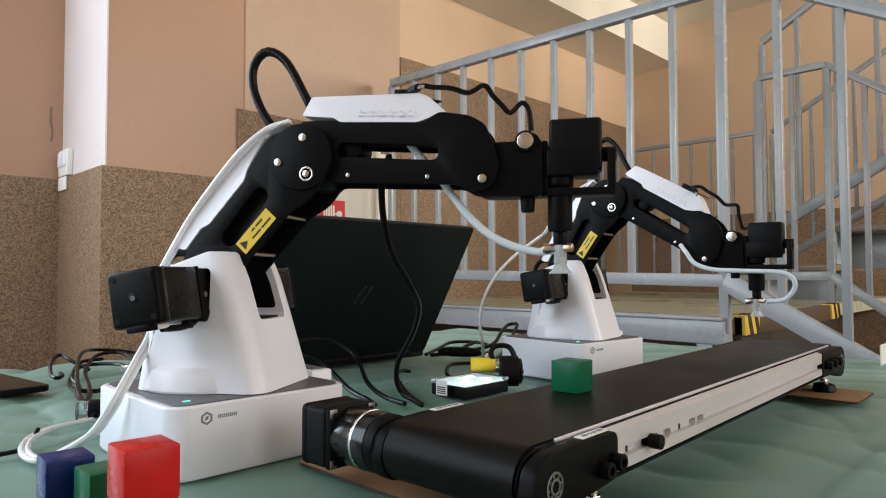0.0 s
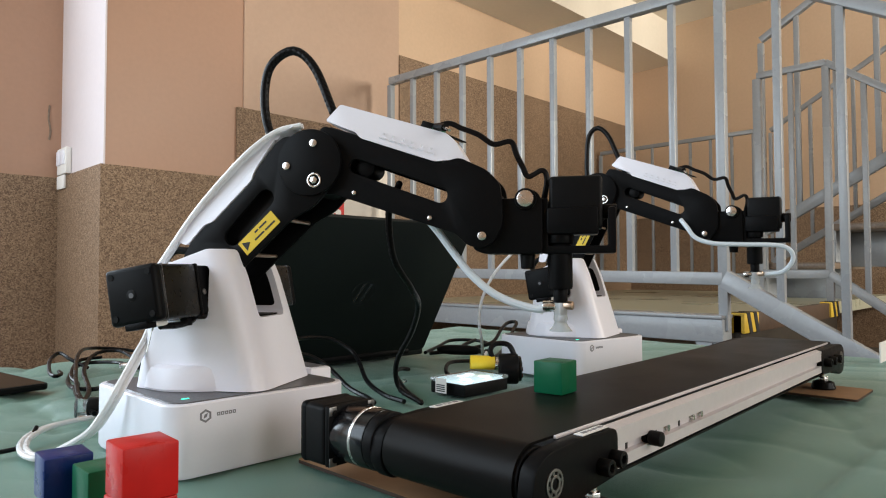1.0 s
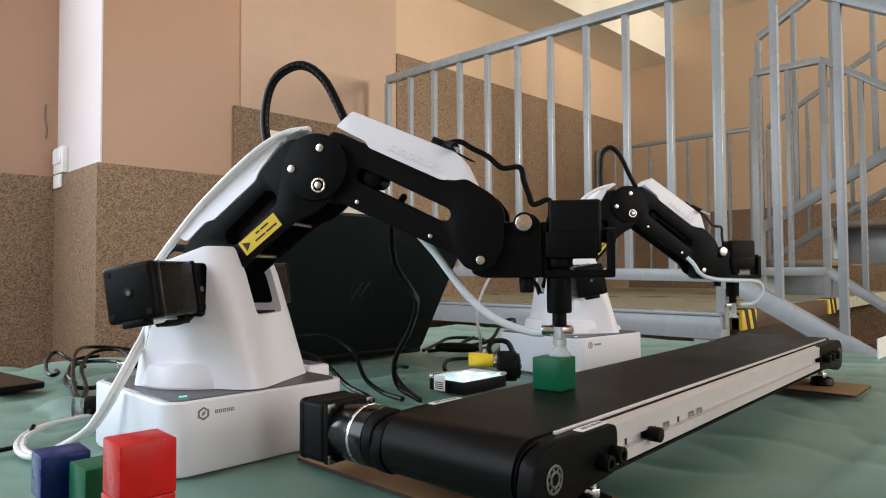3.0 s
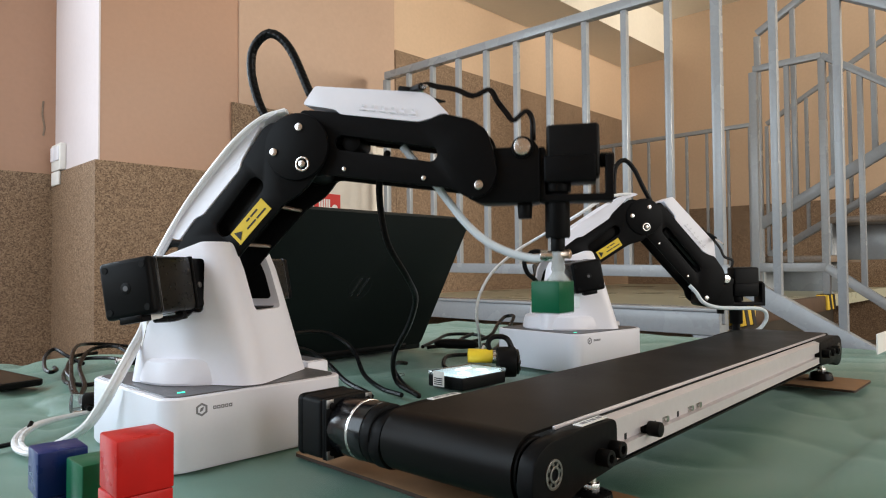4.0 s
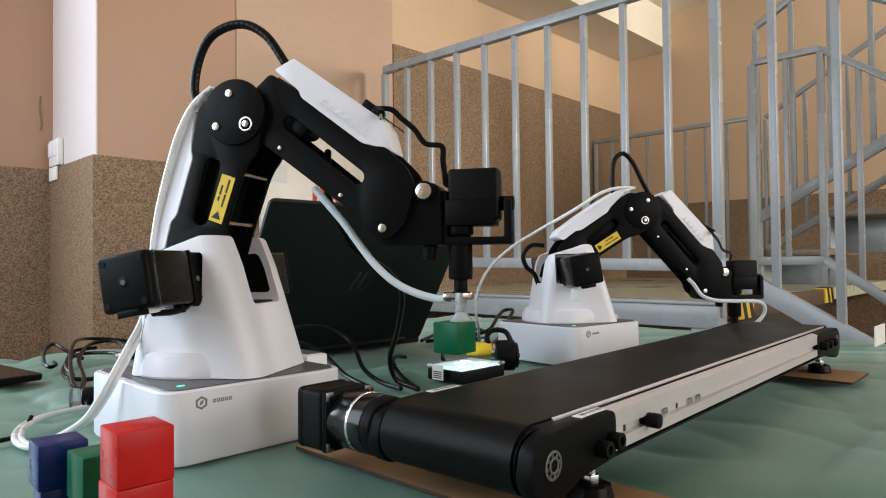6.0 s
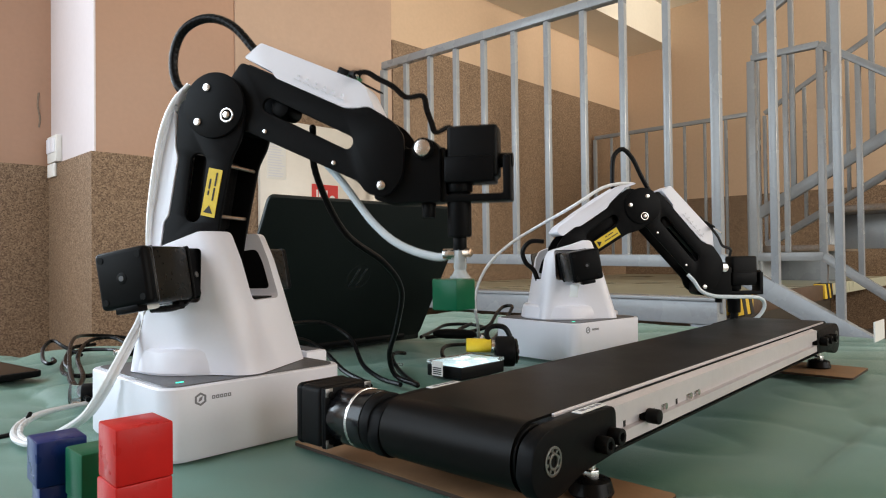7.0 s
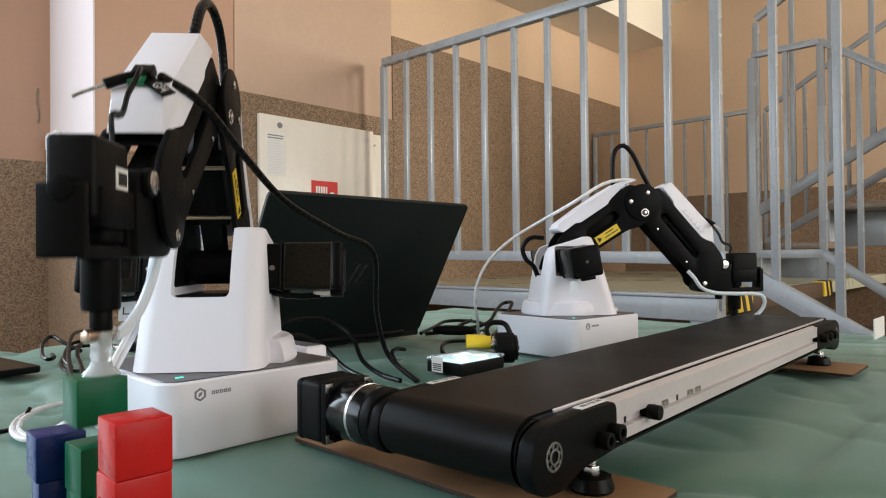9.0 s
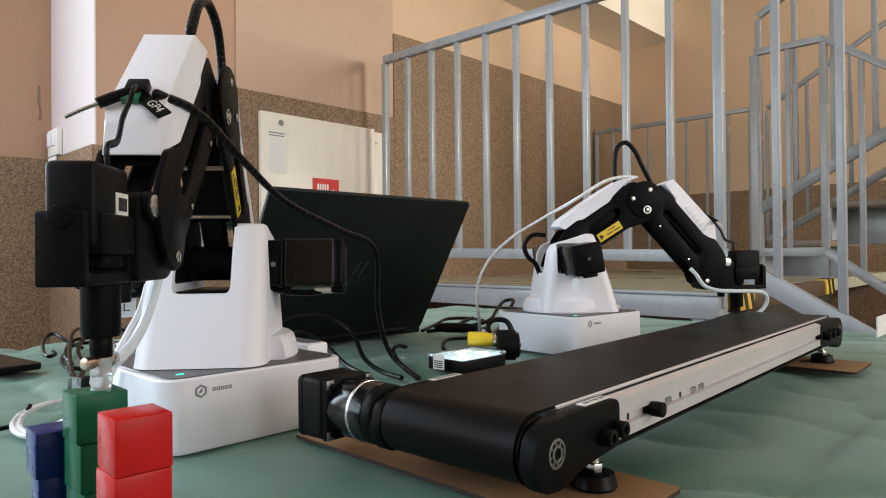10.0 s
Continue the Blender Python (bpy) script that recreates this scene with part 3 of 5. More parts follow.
        # shoulder motor, turned a little about its axis, with its collar and its plug
        mot = part("motor", box(-21, 21, *sorted((s * 60, s * 106)), -21, 21, 3.6, 3), M_MOTOR, tur, "square black stepper motor", m=pose(-0.005, 0, 0.1355, 0, -9.5, 0))
        part("motor_flange", box(-20, 20, *sorted((s * 36, s * 60)), -20, 20, 2.5), M_BLACK, mot)
        part("flange_plate", box(-21.3, 21.3, *sorted((s * 57.5, s * 60.5)), -21.3, 21.3, 2.2), M_BLACK, mot)
        # grey band modelled in place of the highlight along the end face's edge
        part("motor_edge_highlight", box(-21.1, 21.1, *sorted((s * 102.5, s * 102.9)), -21.05, 21.05, 3.6, 3), M_GREYTOP, mot, "thin grey line painted as the highlight on the motor's edge")
        part("flange_screw", cyl((15, s * 52, -2), (20.8, s * 52, -2), 2.4, n=14, bev=0.4), M_BEARING, mot)
        part("end_cap", box(-21.3, 21.3, *sorted((s * 103, s * 113)), -21.3, 21.3, 3.6, 3), M_BLACK, mot)
        part("shaft_hub", cyl((0, s * 112, 0), (0, s * 113.4, 0), 4.4, n=20, bev=0.6), M_BLACKP, mot)
        part("shaft_bore", cyl((0, s * 113, 0), (0, s * 113.6, 0), 2.0, n=16), M_GREYTOP, mot)
        part("plug_socket", box(-10, 9, *sorted((s * 101, s * 112)), -25.5, -20, 1), M_BLACK, mot)
        part("plug", box(-8, 8, *sorted((s * 86, s * 103)), -25, -21, 0.8), M_PAPER, mot, "white plastic plug")
        part("lead", tube([(5, s * 92, -25), (8, s * 74, -26), (8, s * 58, -24), (4, s * 44, -20)], 2.6, n=8), M_RUBBER, mot)
        part("lead_clip", box(4, 11, *sorted((s * 60, s * 66)), -27.5, -21, 0.6), M_BLACKP, mot)
        for x in (-15.5, 15.5):
            for z in (-15.5, 15.5):
                part("screw", cyl((x, s * 112.5, z), (x, s * 113.5, z), 2.4, n=14), M_BLACKP, mot)
        part("motor_recess", box(-30, 16, *sorted((s * 35.2, s * 37)), SH - 23, SH + 19, 0.3), M_BLACK, tur, "black plate behind the motor")
        part("pivot_hub", cyl((0, s * 24, SH), (0, s * 34, SH), 18, n=28, bev=1), M_BLACK, tur)

    tag = part("paper_tag", box(-0.2, 0.2, -7, 7, -18, 0, 0.1), M_PAPER, tur, "small white paper tag lettered L", m=pose(-0.012, -0.080, 0.108, 0, 12, 37.6))
    part("tag_tie", tube([(0, 0, -1), (1, -2, 4), (1, -4, 8)], 0.8, n=6), M_PAPER, tag)
    part("tag_letter", box(0.1, 0.5, -3.5, -2.5, -12, -5), M_INK, tag)
    part("tag_letter", box(0.1, 0.5, -2.5, 2, -12, -11), M_INK, tag)
    part("slot_floor", box(-40, 43, -24, 24, 114.2, 115.6, 0.5), M_BLACK, tur)
    part("rear_lead", tube([(-34, 4, 172), (-54, 6, 172), (-66, 8, 158), (-62, 8, 140), (-50, 6, 128), (-44, 4, 112)], 3.6, n=8), M_RUBBER, tur, "black cable behind the shoulder")
    # rear arm: local x runs from shoulder to elbow, local z to its back
    rear_arm = part("rear_arm", cyl((0, -21, 0), (0, 21, 0), 15, n=28, bev=1), M_BLACK, t, "black rear arm of two plates with white back cover")
    for s in (-1, 1):
        y0, y1 = sorted((s * 21, s * 25))
        out = [(-14, -12), (50, -9), (100, -9), (118, -15), (150, -12), (160, 14), (150, 38), (137, 50), (106, 45), (100, 44), (93, 40), (42, 38.5), (36, 42), (10, 40), (-10, 30)]
        part("side_plate", plate(rounded(out, 9), y0, y1, 0.8, [slot(48, 17, 92, 20.5, 7.5)]), M_BLACK, rear_arm)
        d0, d1 = sorted((s * 24.8, s * 28.2))
        part("elbow_disc", plate(oval(L1 + 6.5, 14.6, 28, 48), d0, d1, 1.0), M_BLACK, rear_arm)
        e0 = s * 28.1
        for u, v, r in ((L1 + 20, 23.5, 3.4), (L1 - 10, 26, 3.4)):
            part("bolt", cyl((u, e0, v), (u, e0 + s * 1.4, v), r, n=18, bev=0.5), M_STEEL, rear_arm, "steel bolt head")
        part("bearing", plate(oval(L1, 0, 6.2), *sorted((e0, e0 + s * 0.9)), 0.2, [oval(L1, 0, 4.6)]), M_STEEL, rear_arm, "bright steel bearing ring")
        part("bearing_bolt", cyl((L1, e0, 0), (L1, e0 + s * 2.2, 0), 3.3, n=6, bev=0.4), M_STEEL, rear_arm)
        lab = part("warning_label", plate([(48, -4.5), (89, -4.0), (89, 9.0), (48, 8.5)], *sorted((s * 25.1, s * 25.8))), M_YELLOW, rear_arm, "yellow warning label")
        part("warning_mark", plate([(51, -2), (57.5, 2.2), (51, 6.5)], *sorted((s * 25.8, s * 26.2))), M_INK, lab)
        for k, (a, b) in enumerate(((66, 70), (71.5, 80), (62, 73), (74.5, 86))):
            z = 5.2 - 5.0 * (k // 2)
            part("text_bar", box(a, b, *sorted((s * 25.8, s * 26.1)), z - 0.7, z + 0.7), M_INK, lab)
    for u, v in ((50, -6), (94, -6)):
        part("spacer_rod", cyl((u, -21.5, v), (u, 21.5, v), 1.7, n=12), M_BRASS, rear_arm, "thin brass spacer rod")
    # added black filler that gives the side slots their dark, shaded inside
    part("slot_shade_fill", plate(rounded([(38, 4), (98, 6), (98, 32), (38, 28)], 3), -15, 15, 0.5), M_BLACKP, rear_arm)
    part("core", plate(rounded([(0, 2), (96, 6), (120, 30), (90, 24), (0, 16)], 4), -9, 9, 0.5), M_BLACKP, rear_arm)
    cover = [(8, 46), (11, 41), (35, 43), (42, 39.5), (93, 41), (100, 45), (134, 52.5), (152, 48), (148, 54), (130, 58.5), (99, 59.5), (55, 58.5), (14, 55.5), (7, 51)]
    cb = plate(rounded(cover, 3), -25.5, 25.5, 0)
    for v in cb.verts:
        if v.co.z > 52:
            v.co.y *= 0.84
    part("back_cover", bevel(cb, 2.0, 2, 25), M_WHITE, rear_arm, "white moulded back cover")
    for k in (-1, 1) if hose_side else ():
        yy = hose_side * 24 + k * 2.5
        part("air_hose", tube([(-26, yy, 44), (6, yy, 51), (40, yy, 57), (80, yy, 60), (112, yy, 60), (138, yy * 0.9, 56), (156, yy * 0.8, 46)], 2.3, n=8), M_WHITEHOSE, rear_arm, "milky white air hose")

    # forearm: local x from elbow to wrist
    fore = part("forearm", cyl((0, -18, 0), (0, 18, 0), 12, n=24, bev=1), M_BLACK, t, "black forearm of two slotted plates with white top cover")
    for s in (-1, 1):
        y0, y1 = sorted((s * 16.5, s * 20.5))
        out = [(-20, 8), (-12, 46), (27, 46), (93, 44), (101, 49), (109, 54), (134, 51), (147, 44), (155, 27), (160, 12), (157, -3), (150, -9), (138, -11), (127, -5), (60, -5.5), (16, -6), (-8, -14)]
        part("side_plate", plate(rounded(out, 5), y0, y1, 0.8, [slot(28, 22, 104, 20.5, 6)]), M_BLACK, fore)
        for u, v, r in ((L2, 0, 3.6), (34, 0.5, 1.9), (102, 0.5, 1.9)):
            part("bolt", cyl((u, s * 20.3, v), (u, s * 21.9, v), r, n=18, bev=0.5), M_STEEL, fore, "steel bolt head")
    part("top_plate", plate([(-6, 42), (110, 42), (116, 47), (-6, 47)], -17, 17, 0.5), M_BLACK, fore)
    part("link_bar", plate(rounded([(-10, 26), (20, 29), (150, 29), (150, 37), (20, 37), (-10, 38)], 4), -6, 6, 0.5), M_BLACKP, fore)
    part("link_hub", cyl((34, -14, 24), (34, 14, 24), 8, n=24, bev=1), M_BLACK, fore)
    cv = [(-10, 50), (-4, 67.5), (42, 68.5), (92, 70), (99, 67), (115, 53.5), (100, 49), (91, 45), (24, 45), (19, 48.5)]
    cb = plate(rounded(cv, 2.5), -21.5, 21.5, 0)
    for v in cb.verts:
        if v.co.z > 58:
            v.co.y *= 0.80
        if v.co.x > 88:
            v.co.y *= 1 - 0.22 * min(1.0, (v.co.x - 88) / 22)
    cov = part("top_cover", bevel(cb, 1.6, 2, 25), M_WHITE, fore, "white moulded top cover")
    for i in range(6):
        x = 40 + i * 8.5
        part("text_bar", box(x, x + 5.5, -21.8, -21.0, 50.0, 51.0), M_PALEINK, cov)
        part("text_bar", box(x + 1.8, x + 3.6, -21.8, -21.0, 53.0, 54.8), M_PALEINK, cov)
    con = part("connector", box(66, 78, -8, 5, 69, 76, 1.2), M_BLACKP, fore, "small black cable connector")
    part("connector_board", box(76, 86, -8, 2, 70.5, 74.5, 0.4), M_PCB, con)
    part("wire_stub", tube([(82, -10, 73), (88, -18, 73), (94, -28, 72), (99, -37, 70)], 1.2, n=6), M_STEEL, con, "bare grey wire end")
    part("wire_boot", tube([(78, -5, 73.5), (84, -12, 74), (90, -20, 73.5)], 3.4, n=8), M_BLACKP, con)
    tagm = Matrix.Translation((0.088, 0.0105, 0.0718)) @ Matrix.Rotation(radians(42), 4, "Z")
    strip = part("port_tag", box(-13, 15, -4.4, 4.4, -0.5, 0.6, 0.2), M_BLACKP, fore, "black port tag lettered GP4", m=tagm)
    font = bpy.data.curves.new("port_text", "FONT")
    font.body, font.size, font.align_x, font.align_y = "GP4", 0.0078, "CENTER", "CENTER"
    txt = new("port_text", font)
    font.materials.append(M_PAPER)
    txt.parent, txt.matrix_basis = strip, Matrix.Translation((0.004, 0, 0.0009))
    part("servo_cable", tube([(74, 0, 73), (86, 2, 81), (98, 2, 80), (113, 2, 79), (128, 2, 75), (141, 2, 81), (149, 2, 72), (157, 2, 64), (164, 2, 58), (173, 2, 66), (179, 2, 60), (182, 2, 43)], 1.5, n=8, flat=1.6), M_RUBBER, fore, "crinkled black servo cable")

    # wrist bracket: stays level; local x forward from the wrist pivot
    wri = part("wrist_bracket", plate(rounded([(-9, -10), (0, -14), (47, -14), (47, 28), (42, 36), (30, 37), (26, 30), (8, 30), (-6, 12)], 4), -14.5, 14.5, 1.2), M_BLACK, t, "black end bracket with steel pin")
    for s in (-1, 1):
        part("pin_boss", cyl((34, s * 14, 29), (34, s * 18.5, 29), 8.5, n=28, bev=0.8), M_BLACK, wri)
        part("pin", cyl((34, s * 18, 29), (34, s * 20.1, 29), 6.6, n=28, bev=0.6), M_STEEL, wri, "round steel pin head")
    part("lock_knob", cyl((34, 0, -14), (34, 0, -26), 6.2, 5.4, n=16, bev=0.8), M_BLACKP, wri, "small black clamping knob")
    cr = part("cradle", plate(rounded([(46, -14), (103, -14), (103, 22), (97, 22), (97, -8), (51, -8), (51, 30), (46, 30)], 2), -11, 11, 0.8), M_BLACK, wri, "thin black U-shaped servo cradle")
    for x0, x1 in ((44, 53), (93, 104)):
        part("cradle_screw", cyl((x0, 0, 19), (x1, 0, 19), 6, n=18, bev=0.8), M_BLACK, cr)
    srv = part("servo", box(52, 93, -12, 12, 5, 47, 3, 3), M_BLACKP, wri, "square black servo housing")
    part("servo_body", box(50, 90, -14.5, 14.5, 1, 22, 2, 2), M_BLACK, srv)
    st = part("sticker", box(55, 70, 12.05, 12.5, 21, 33.5), M_PAPER, srv, "white sticker with a bar code")
    for i in range(7):
        part("bar_code_line", box(57 + i * 1.6, 57.8 + i * 1.6, 12.5, 12.8, 24, 31), M_INK, st)
    part("swivel", cyl((TOOL, 0, 5), (TOOL, 0, -6), 11, n=24, bev=1), M_BLACK, srv)
    tool = part("tool_rod", lathe([(9.2, -42), (9.8, -40), (9.8, -8), (8.2, -6), (8.2, 2)], (TOOL, 0, 0)), M_BLACK, wri, "black suction tool rod")
    part("lower_rod", cyl((TOOL, 0, -53), (TOOL, 0, -41), 5.6, n=20, bev=0.5), M_BLACK, tool)
    part("fitting", cyl((TOOL, 0, -63), (TOOL, 0, -52.5), 5.8, n=6, bev=0.8), M_CUP, tool, "clear hexagonal air fitting")
    part("fitting_nut", cyl((TOOL + 2, -1, -55), (TOOL + 10, -4, -55), 3.6, n=6, bev=0.6), M_BRASS, tool, "copper-coloured nut")
    part("hose_barb", cyl((TOOL - 14, 0, -56), (TOOL - 4, 0, -56), 4.4, n=16, bev=0.6), M_STEEL, tool)
    part("suction_cup", lathe([(2.0, -62), (5.0, -62), (5.6, -66), (4.8, -68.5), (6.0, -71.5), (9.4, -75.6), (8.4, -75.6), (2.0, -70)], (TOOL, 0, 0)), M_CUP, tool, "clear silicone suction cup")
    return t, tur, rear_arm, fore, wri


near_robot, near_turret, near_rear, near_fore, near_wrist = robot(pose(0, 0, 0), "white and black desktop robot arm with suction cup", -1)
far_robot, far_turret, far_rear, far_fore, far_wrist = robot(pose(0.5787, 0.0149, 0, 0, 0, -5.9), "white and black desktop robot arm beyond the conveyor's middle", 0)

# hoses from wrist to forearm, carried by the wrist bracket
part("suction_hose", tube([(TOOL - 10, 0, -57), (40, 0, -58), (21, 0, -53), (3, 0, -44), (-14, 0, -29), (-29, 0, -10), (-41, 0, 6), (-55, 0, 22), (-68, 0, 37)], 3.3, n=10), M_HOSE, near_wrist, "translucent bluish suction hose")
part("suction_hose", tube([(TOOL + 12, 0, -56), (TOOL + 34, -4, -52), (TOOL + 46, -8, -34), (TOOL + 34, -14, -19), (44, -24, -16), (12, -29, -14), (-10, -30, -6), (-22, -30, 10), (-30, -26, 20)], 3.0, n=10), M_HOSE, far_wrist, "milky suction hose looped round the tool")
# ---- conveyor ----


def conveyor():
    """Local x along the belt, y to its far side, the ground at z = 0."""
    m = pose(0.015, -0.2738, 0, 0, 0, 2.05)
    t = thing("conveyor_belt", "small black belt conveyor with aluminium side rails on plywood pads", "conveyor", m)
    L, W, R, Z = 690.0, 57.0, 20.0, 37.5
    pts = [(R * math.cos(radians(a)), Z + R * math.sin(radians(a))) for a in range(270, 89, -10)]
    pts += [(L + R * math.cos(radians(a)), Z + R * math.sin(radians(a))) for a in range(90, -91, -10)]
    inner = [(0 + (R - 1.6) * math.cos(radians(a)), Z + (R - 1.6) * math.sin(radians(a))) for a in range(270, 89, -10)]
    inner += [(L + (R - 1.6) * math.cos(radians(a)), Z + (R - 1.6) * math.sin(radians(a))) for a in range(90, -91, -10)]
    part("belt", plate(pts, -W, 45, 0, [inner]), M_BELT, t, "smooth black rubber belt")
    for x in (0, L):
        part("roller", cyl((x, -W - 2, Z), (x, 46, Z), R - 2, n=36, bev=1), M_BLACK, t)
    for s in (-1, 1):
        near_in = pose(0, -0.0138, 0) if s > 0 else None
        # side rail: aluminium extrusion with a groove
        prof = [(s * 62, 29), (s * 70, 29), (s * 70, 36.5), (s * 65, 36.5), (s * 65, 43), (s * 70, 43), (s * 70, 54), (s * 64, 55.2), (s * 62, 55.2)]
        bm = loft([[(70, y, z) for y, z in prof], [(L - 92, y, z) for y, z in prof]])
        rail = part("side_rail", bm, M_ALU, t, "grooved aluminium side rail", smooth=False, m=near_in)
        if s < 0:
            part("rail_lip", box(20, L - 14, *sorted((s * 57.6, s * 59.4)), 55.5, 57.6, 0.3), M_ALU, rail)
        for x in (150, 196, 212):
            part("slot_nut", box(x, x + 7, *sorted((s * 64.5, s * 67)), 37, 42.6, 0.6), M_STEEL, rail)
            part("slot_bolt", cyl((x + 3.5, s * 66.5, 39.8), (x + 3.5, s * 68.6, 39.8), 2.4, n=12), M_STEEL, rail)
        part("sensor_strip", box(76, 224, *sorted((s * 65, s * 65.8)), 36.7, 42.8), M_ALU, rail)
        part("thumb_screw", cyl((119, s * 70, 40), (119, s * 79, 40), 5.0, n=20, bev=1), M_BLACKP, rail, "black knurled thumb screw")
        for x in (92, 136, 176):
            part("slot_notch", box(x, x + 2.4, *sorted((s * 65.6, s * 66.4)), 36.9, 42.8, 0.2), M_INK, rail)
        part("thumb_screw_neck", cyl((119, s * 65, 40), (119, s * 69, 40), 4.0, n=14), M_BLACK, rail)
        # end brackets with bearings
        for x0, d in ((0, 1), (L, -1)):
            o = [(x0 - d * 21, 31), (x0 - d * 17, 49), (x0 - d * 4, 55.0), (x0 + d * 30, 56.3), (x0 + d * (73 if d > 0 else 100), 55), (x0 + d * (73 if d > 0 else 100), 26), (x0 + d * 30, 23), (x0 + d * 8, 16), (x0 - d * 12, 18)]
            if d < 0:
                o = o[::-1]
            br = part("end_bracket", plate(rounded(o, 7), *sorted((s * 60.5, s * 71)), 1.0), M_BLACK, t, "black end bracket with bearing", m=near_in)
            part("bearing", plate(oval(x0, Z, 8.2), *sorted((s * 70.8, s * 71.8)), 0.2, [oval(x0, Z, 6.6)]), M_BEARING, br)
            part("bearing_inner", plate(oval(x0, Z, 4.8), *sorted((s * 70.8, s * 72.2)), 0.2, [oval(x0, Z, 3.2)]), M_BEARING, br)
            for i in range(8):
                a = radians(45 * i + 10)
                part("bearing_ball", cyl((x0 + 5.7 * math.cos(a), s * 70.8, Z + 5.7 * math.sin(a)), (x0 + 5.7 * math.cos(a), s * 71.6, Z + 5.7 * math.sin(a)), 1.1, n=8), M_BEARING, br)
            for k, (dx, z) in enumerate(((50, 36), (65, 38)) if d > 0 else ((36, 40), (62, 40), (86, 40))):
                x = x0 + d * dx
                part("clamp_screw", plate(oval(x, z, 5.2, 20), *sorted((s * 70, s * 79)), 0.8, [oval(x, z, 2.8, 6)]), M_BLACKP, br, "black socket-head clamp screw")
                part("screw_socket", cyl((x, s * 70, z), (x, s * 73, z), 2.9, n=6), M_GLOSS, br)
            # levelling foot
            fx = x0 + d * 56
            ft = part("levelling_foot", lathe([(13, 3.2), (14, 5), (12, 12), (8, 13.5), (4, 14)], (fx, s * 62, 0)), M_RUBBER, t, "black rubber levelling foot", m=near_in)
            part("foot_screw", cyl((fx, s * 62, 12), (fx, s * 62, 30), 3.2, n=12), M_STEEL, ft)
            part("foot_nut", cyl((fx, s * 62, 13.5), (fx, s * 62, 18), 5.5, n=6, bev=0.4), M_STEEL, ft)
        tagp = part("rail_label", box(34, 64, *sorted((s * 62.5, s * 69)), 56.2, 56.8, 0.1), M_PAPER, t, "white paper label with grey bars", m=near_in)
        for a, b in ((38, 44), (46, 48), (50, 54), (56, 61)):
            part("label_bar", box(a, b, *sorted((s * 64.5, s * 67)), 56.8, 57.0), M_GREYINK, tagp)
    # drive: belt-driven motor on the far side of the near roller
    part("drive_drum", cyl((0, 56, Z), (0, 65, Z), 20.5, n=36, bev=1.2), M_BLACK, t)
    gear = part("gearbox", cyl((0, 65, Z), (0, 100, Z), 20.6, n=40, bev=1.2), M_GLOSS, t, "glossy black gearbox barrel")
    part("gear_ring", cyl((0, 77, Z), (0, 79.4, Z), 21.0, n=40, bev=0.4), M_STEEL, gear, "thin steel ring")
    for a in (200, 230):
        part("gear_screw", cyl((18 * math.cos(radians(a)), 91, Z + 18.5 * math.sin(radians(a))), (19.2 * math.cos(radians(a)), 91, Z + 20 * math.sin(radians(a))), 2.6, n=12), M_GREYTOP, gear)
    part("motor_flange", box(-21, 21, 100, 103.5, Z - 21, Z + 21, 1.2), M_BLACK, t)
    part("flange_face", box(-20.8, 20.8, 98.6, 100.2, Z - 20.8, Z + 20.8, 0.5), M_BLACK, t)
    for sx in (-1, 1):
        for sz in (-1, 1):
            part("flange_bolt", cyl((sx * 16, 97.2, Z + sz * 16), (sx * 16, 98.8, Z + sz * 16), 2.4, n=12, bev=0.3), M_BLACK, t)
            part("flange_corner", box(*sorted((sx * 14.5, sx * 20.6)), 98.1, 98.7, *sorted((Z + sz * 14.5, Z + sz * 20.6)), 0.2), M_BEARING, t, "dull metal motor corner")
    mot = part("drive_motor", box(-21.2, 21.2, 103.5, 131, Z - 21.2, Z + 21.2, 4, 3), M_BLACKP, t, "square black drive motor")
    part("motor_cap", box(-21.8, 21.8, 123, 133, Z - 21.8, Z + 21.8, 4.4, 3), M_BLACK, mot)
    return t


conveyor()


def pad(x0, x1, y0, y1, turn):
    bm = loft([rrect((x1 - x0) / 2, (y1 - y0) / 2, 4, 0.2, (x0 + x1) / 2, (y0 + y1) / 2), rrect((x1 - x0) / 2, (y1 - y0) / 2, 4, 3.0, (x0 + x1) / 2, (y0 + y1) / 2)])
    t = thing("plywood_pad", "thin plywood pad with burnt dark edges under the conveyor", "pad", pose(0, 0, 0, 0, 0, turn), group="plywood pads")
    part("board", bm, M_PLY, t, smooth=False)
    w, h, cx, cy = (x1 - x0) / 2, (y1 - y0) / 2, (x0 + x1) / 2, (y0 + y1) / 2
    rim = loft([rrect(w + 0.25, h + 0.25, 4.2, 0.3, cx, cy), rrect(w + 0.25, h + 0.25, 4.2, 2.8, cx, cy)])
    part("burnt_edge", rim, M_PLYEDGE, t, "dark laser-burnt edge", smooth=False)
    return t


pad(14, 104, -374, -99, 0.5)
pad(589, 680, -374, -110, 1.2)

# ---- blocks ----
CUBE = 24.8


def block(mat, colour, x, y, k, turn):
    bm = box(-CUBE / 2, CUBE / 2, -CUBE / 2, CUBE / 2, 0, CUBE, 1.0, 2)
    ob = part("wooden_block", bm, mat, m=pose(x * MM, y * MM, (CUBE * k + 0.3) * MM, 0, 0, turn))
    return tagged(ob, "%s lacquered wooden cube with softened edges" % colour, "block", group="coloured wooden blocks")


for k in range(3):
    block(M_RED, "bright red", -159.5 + 0.5 * k, -238, k, -2.5 + (1.2 if k == 1 else 0))
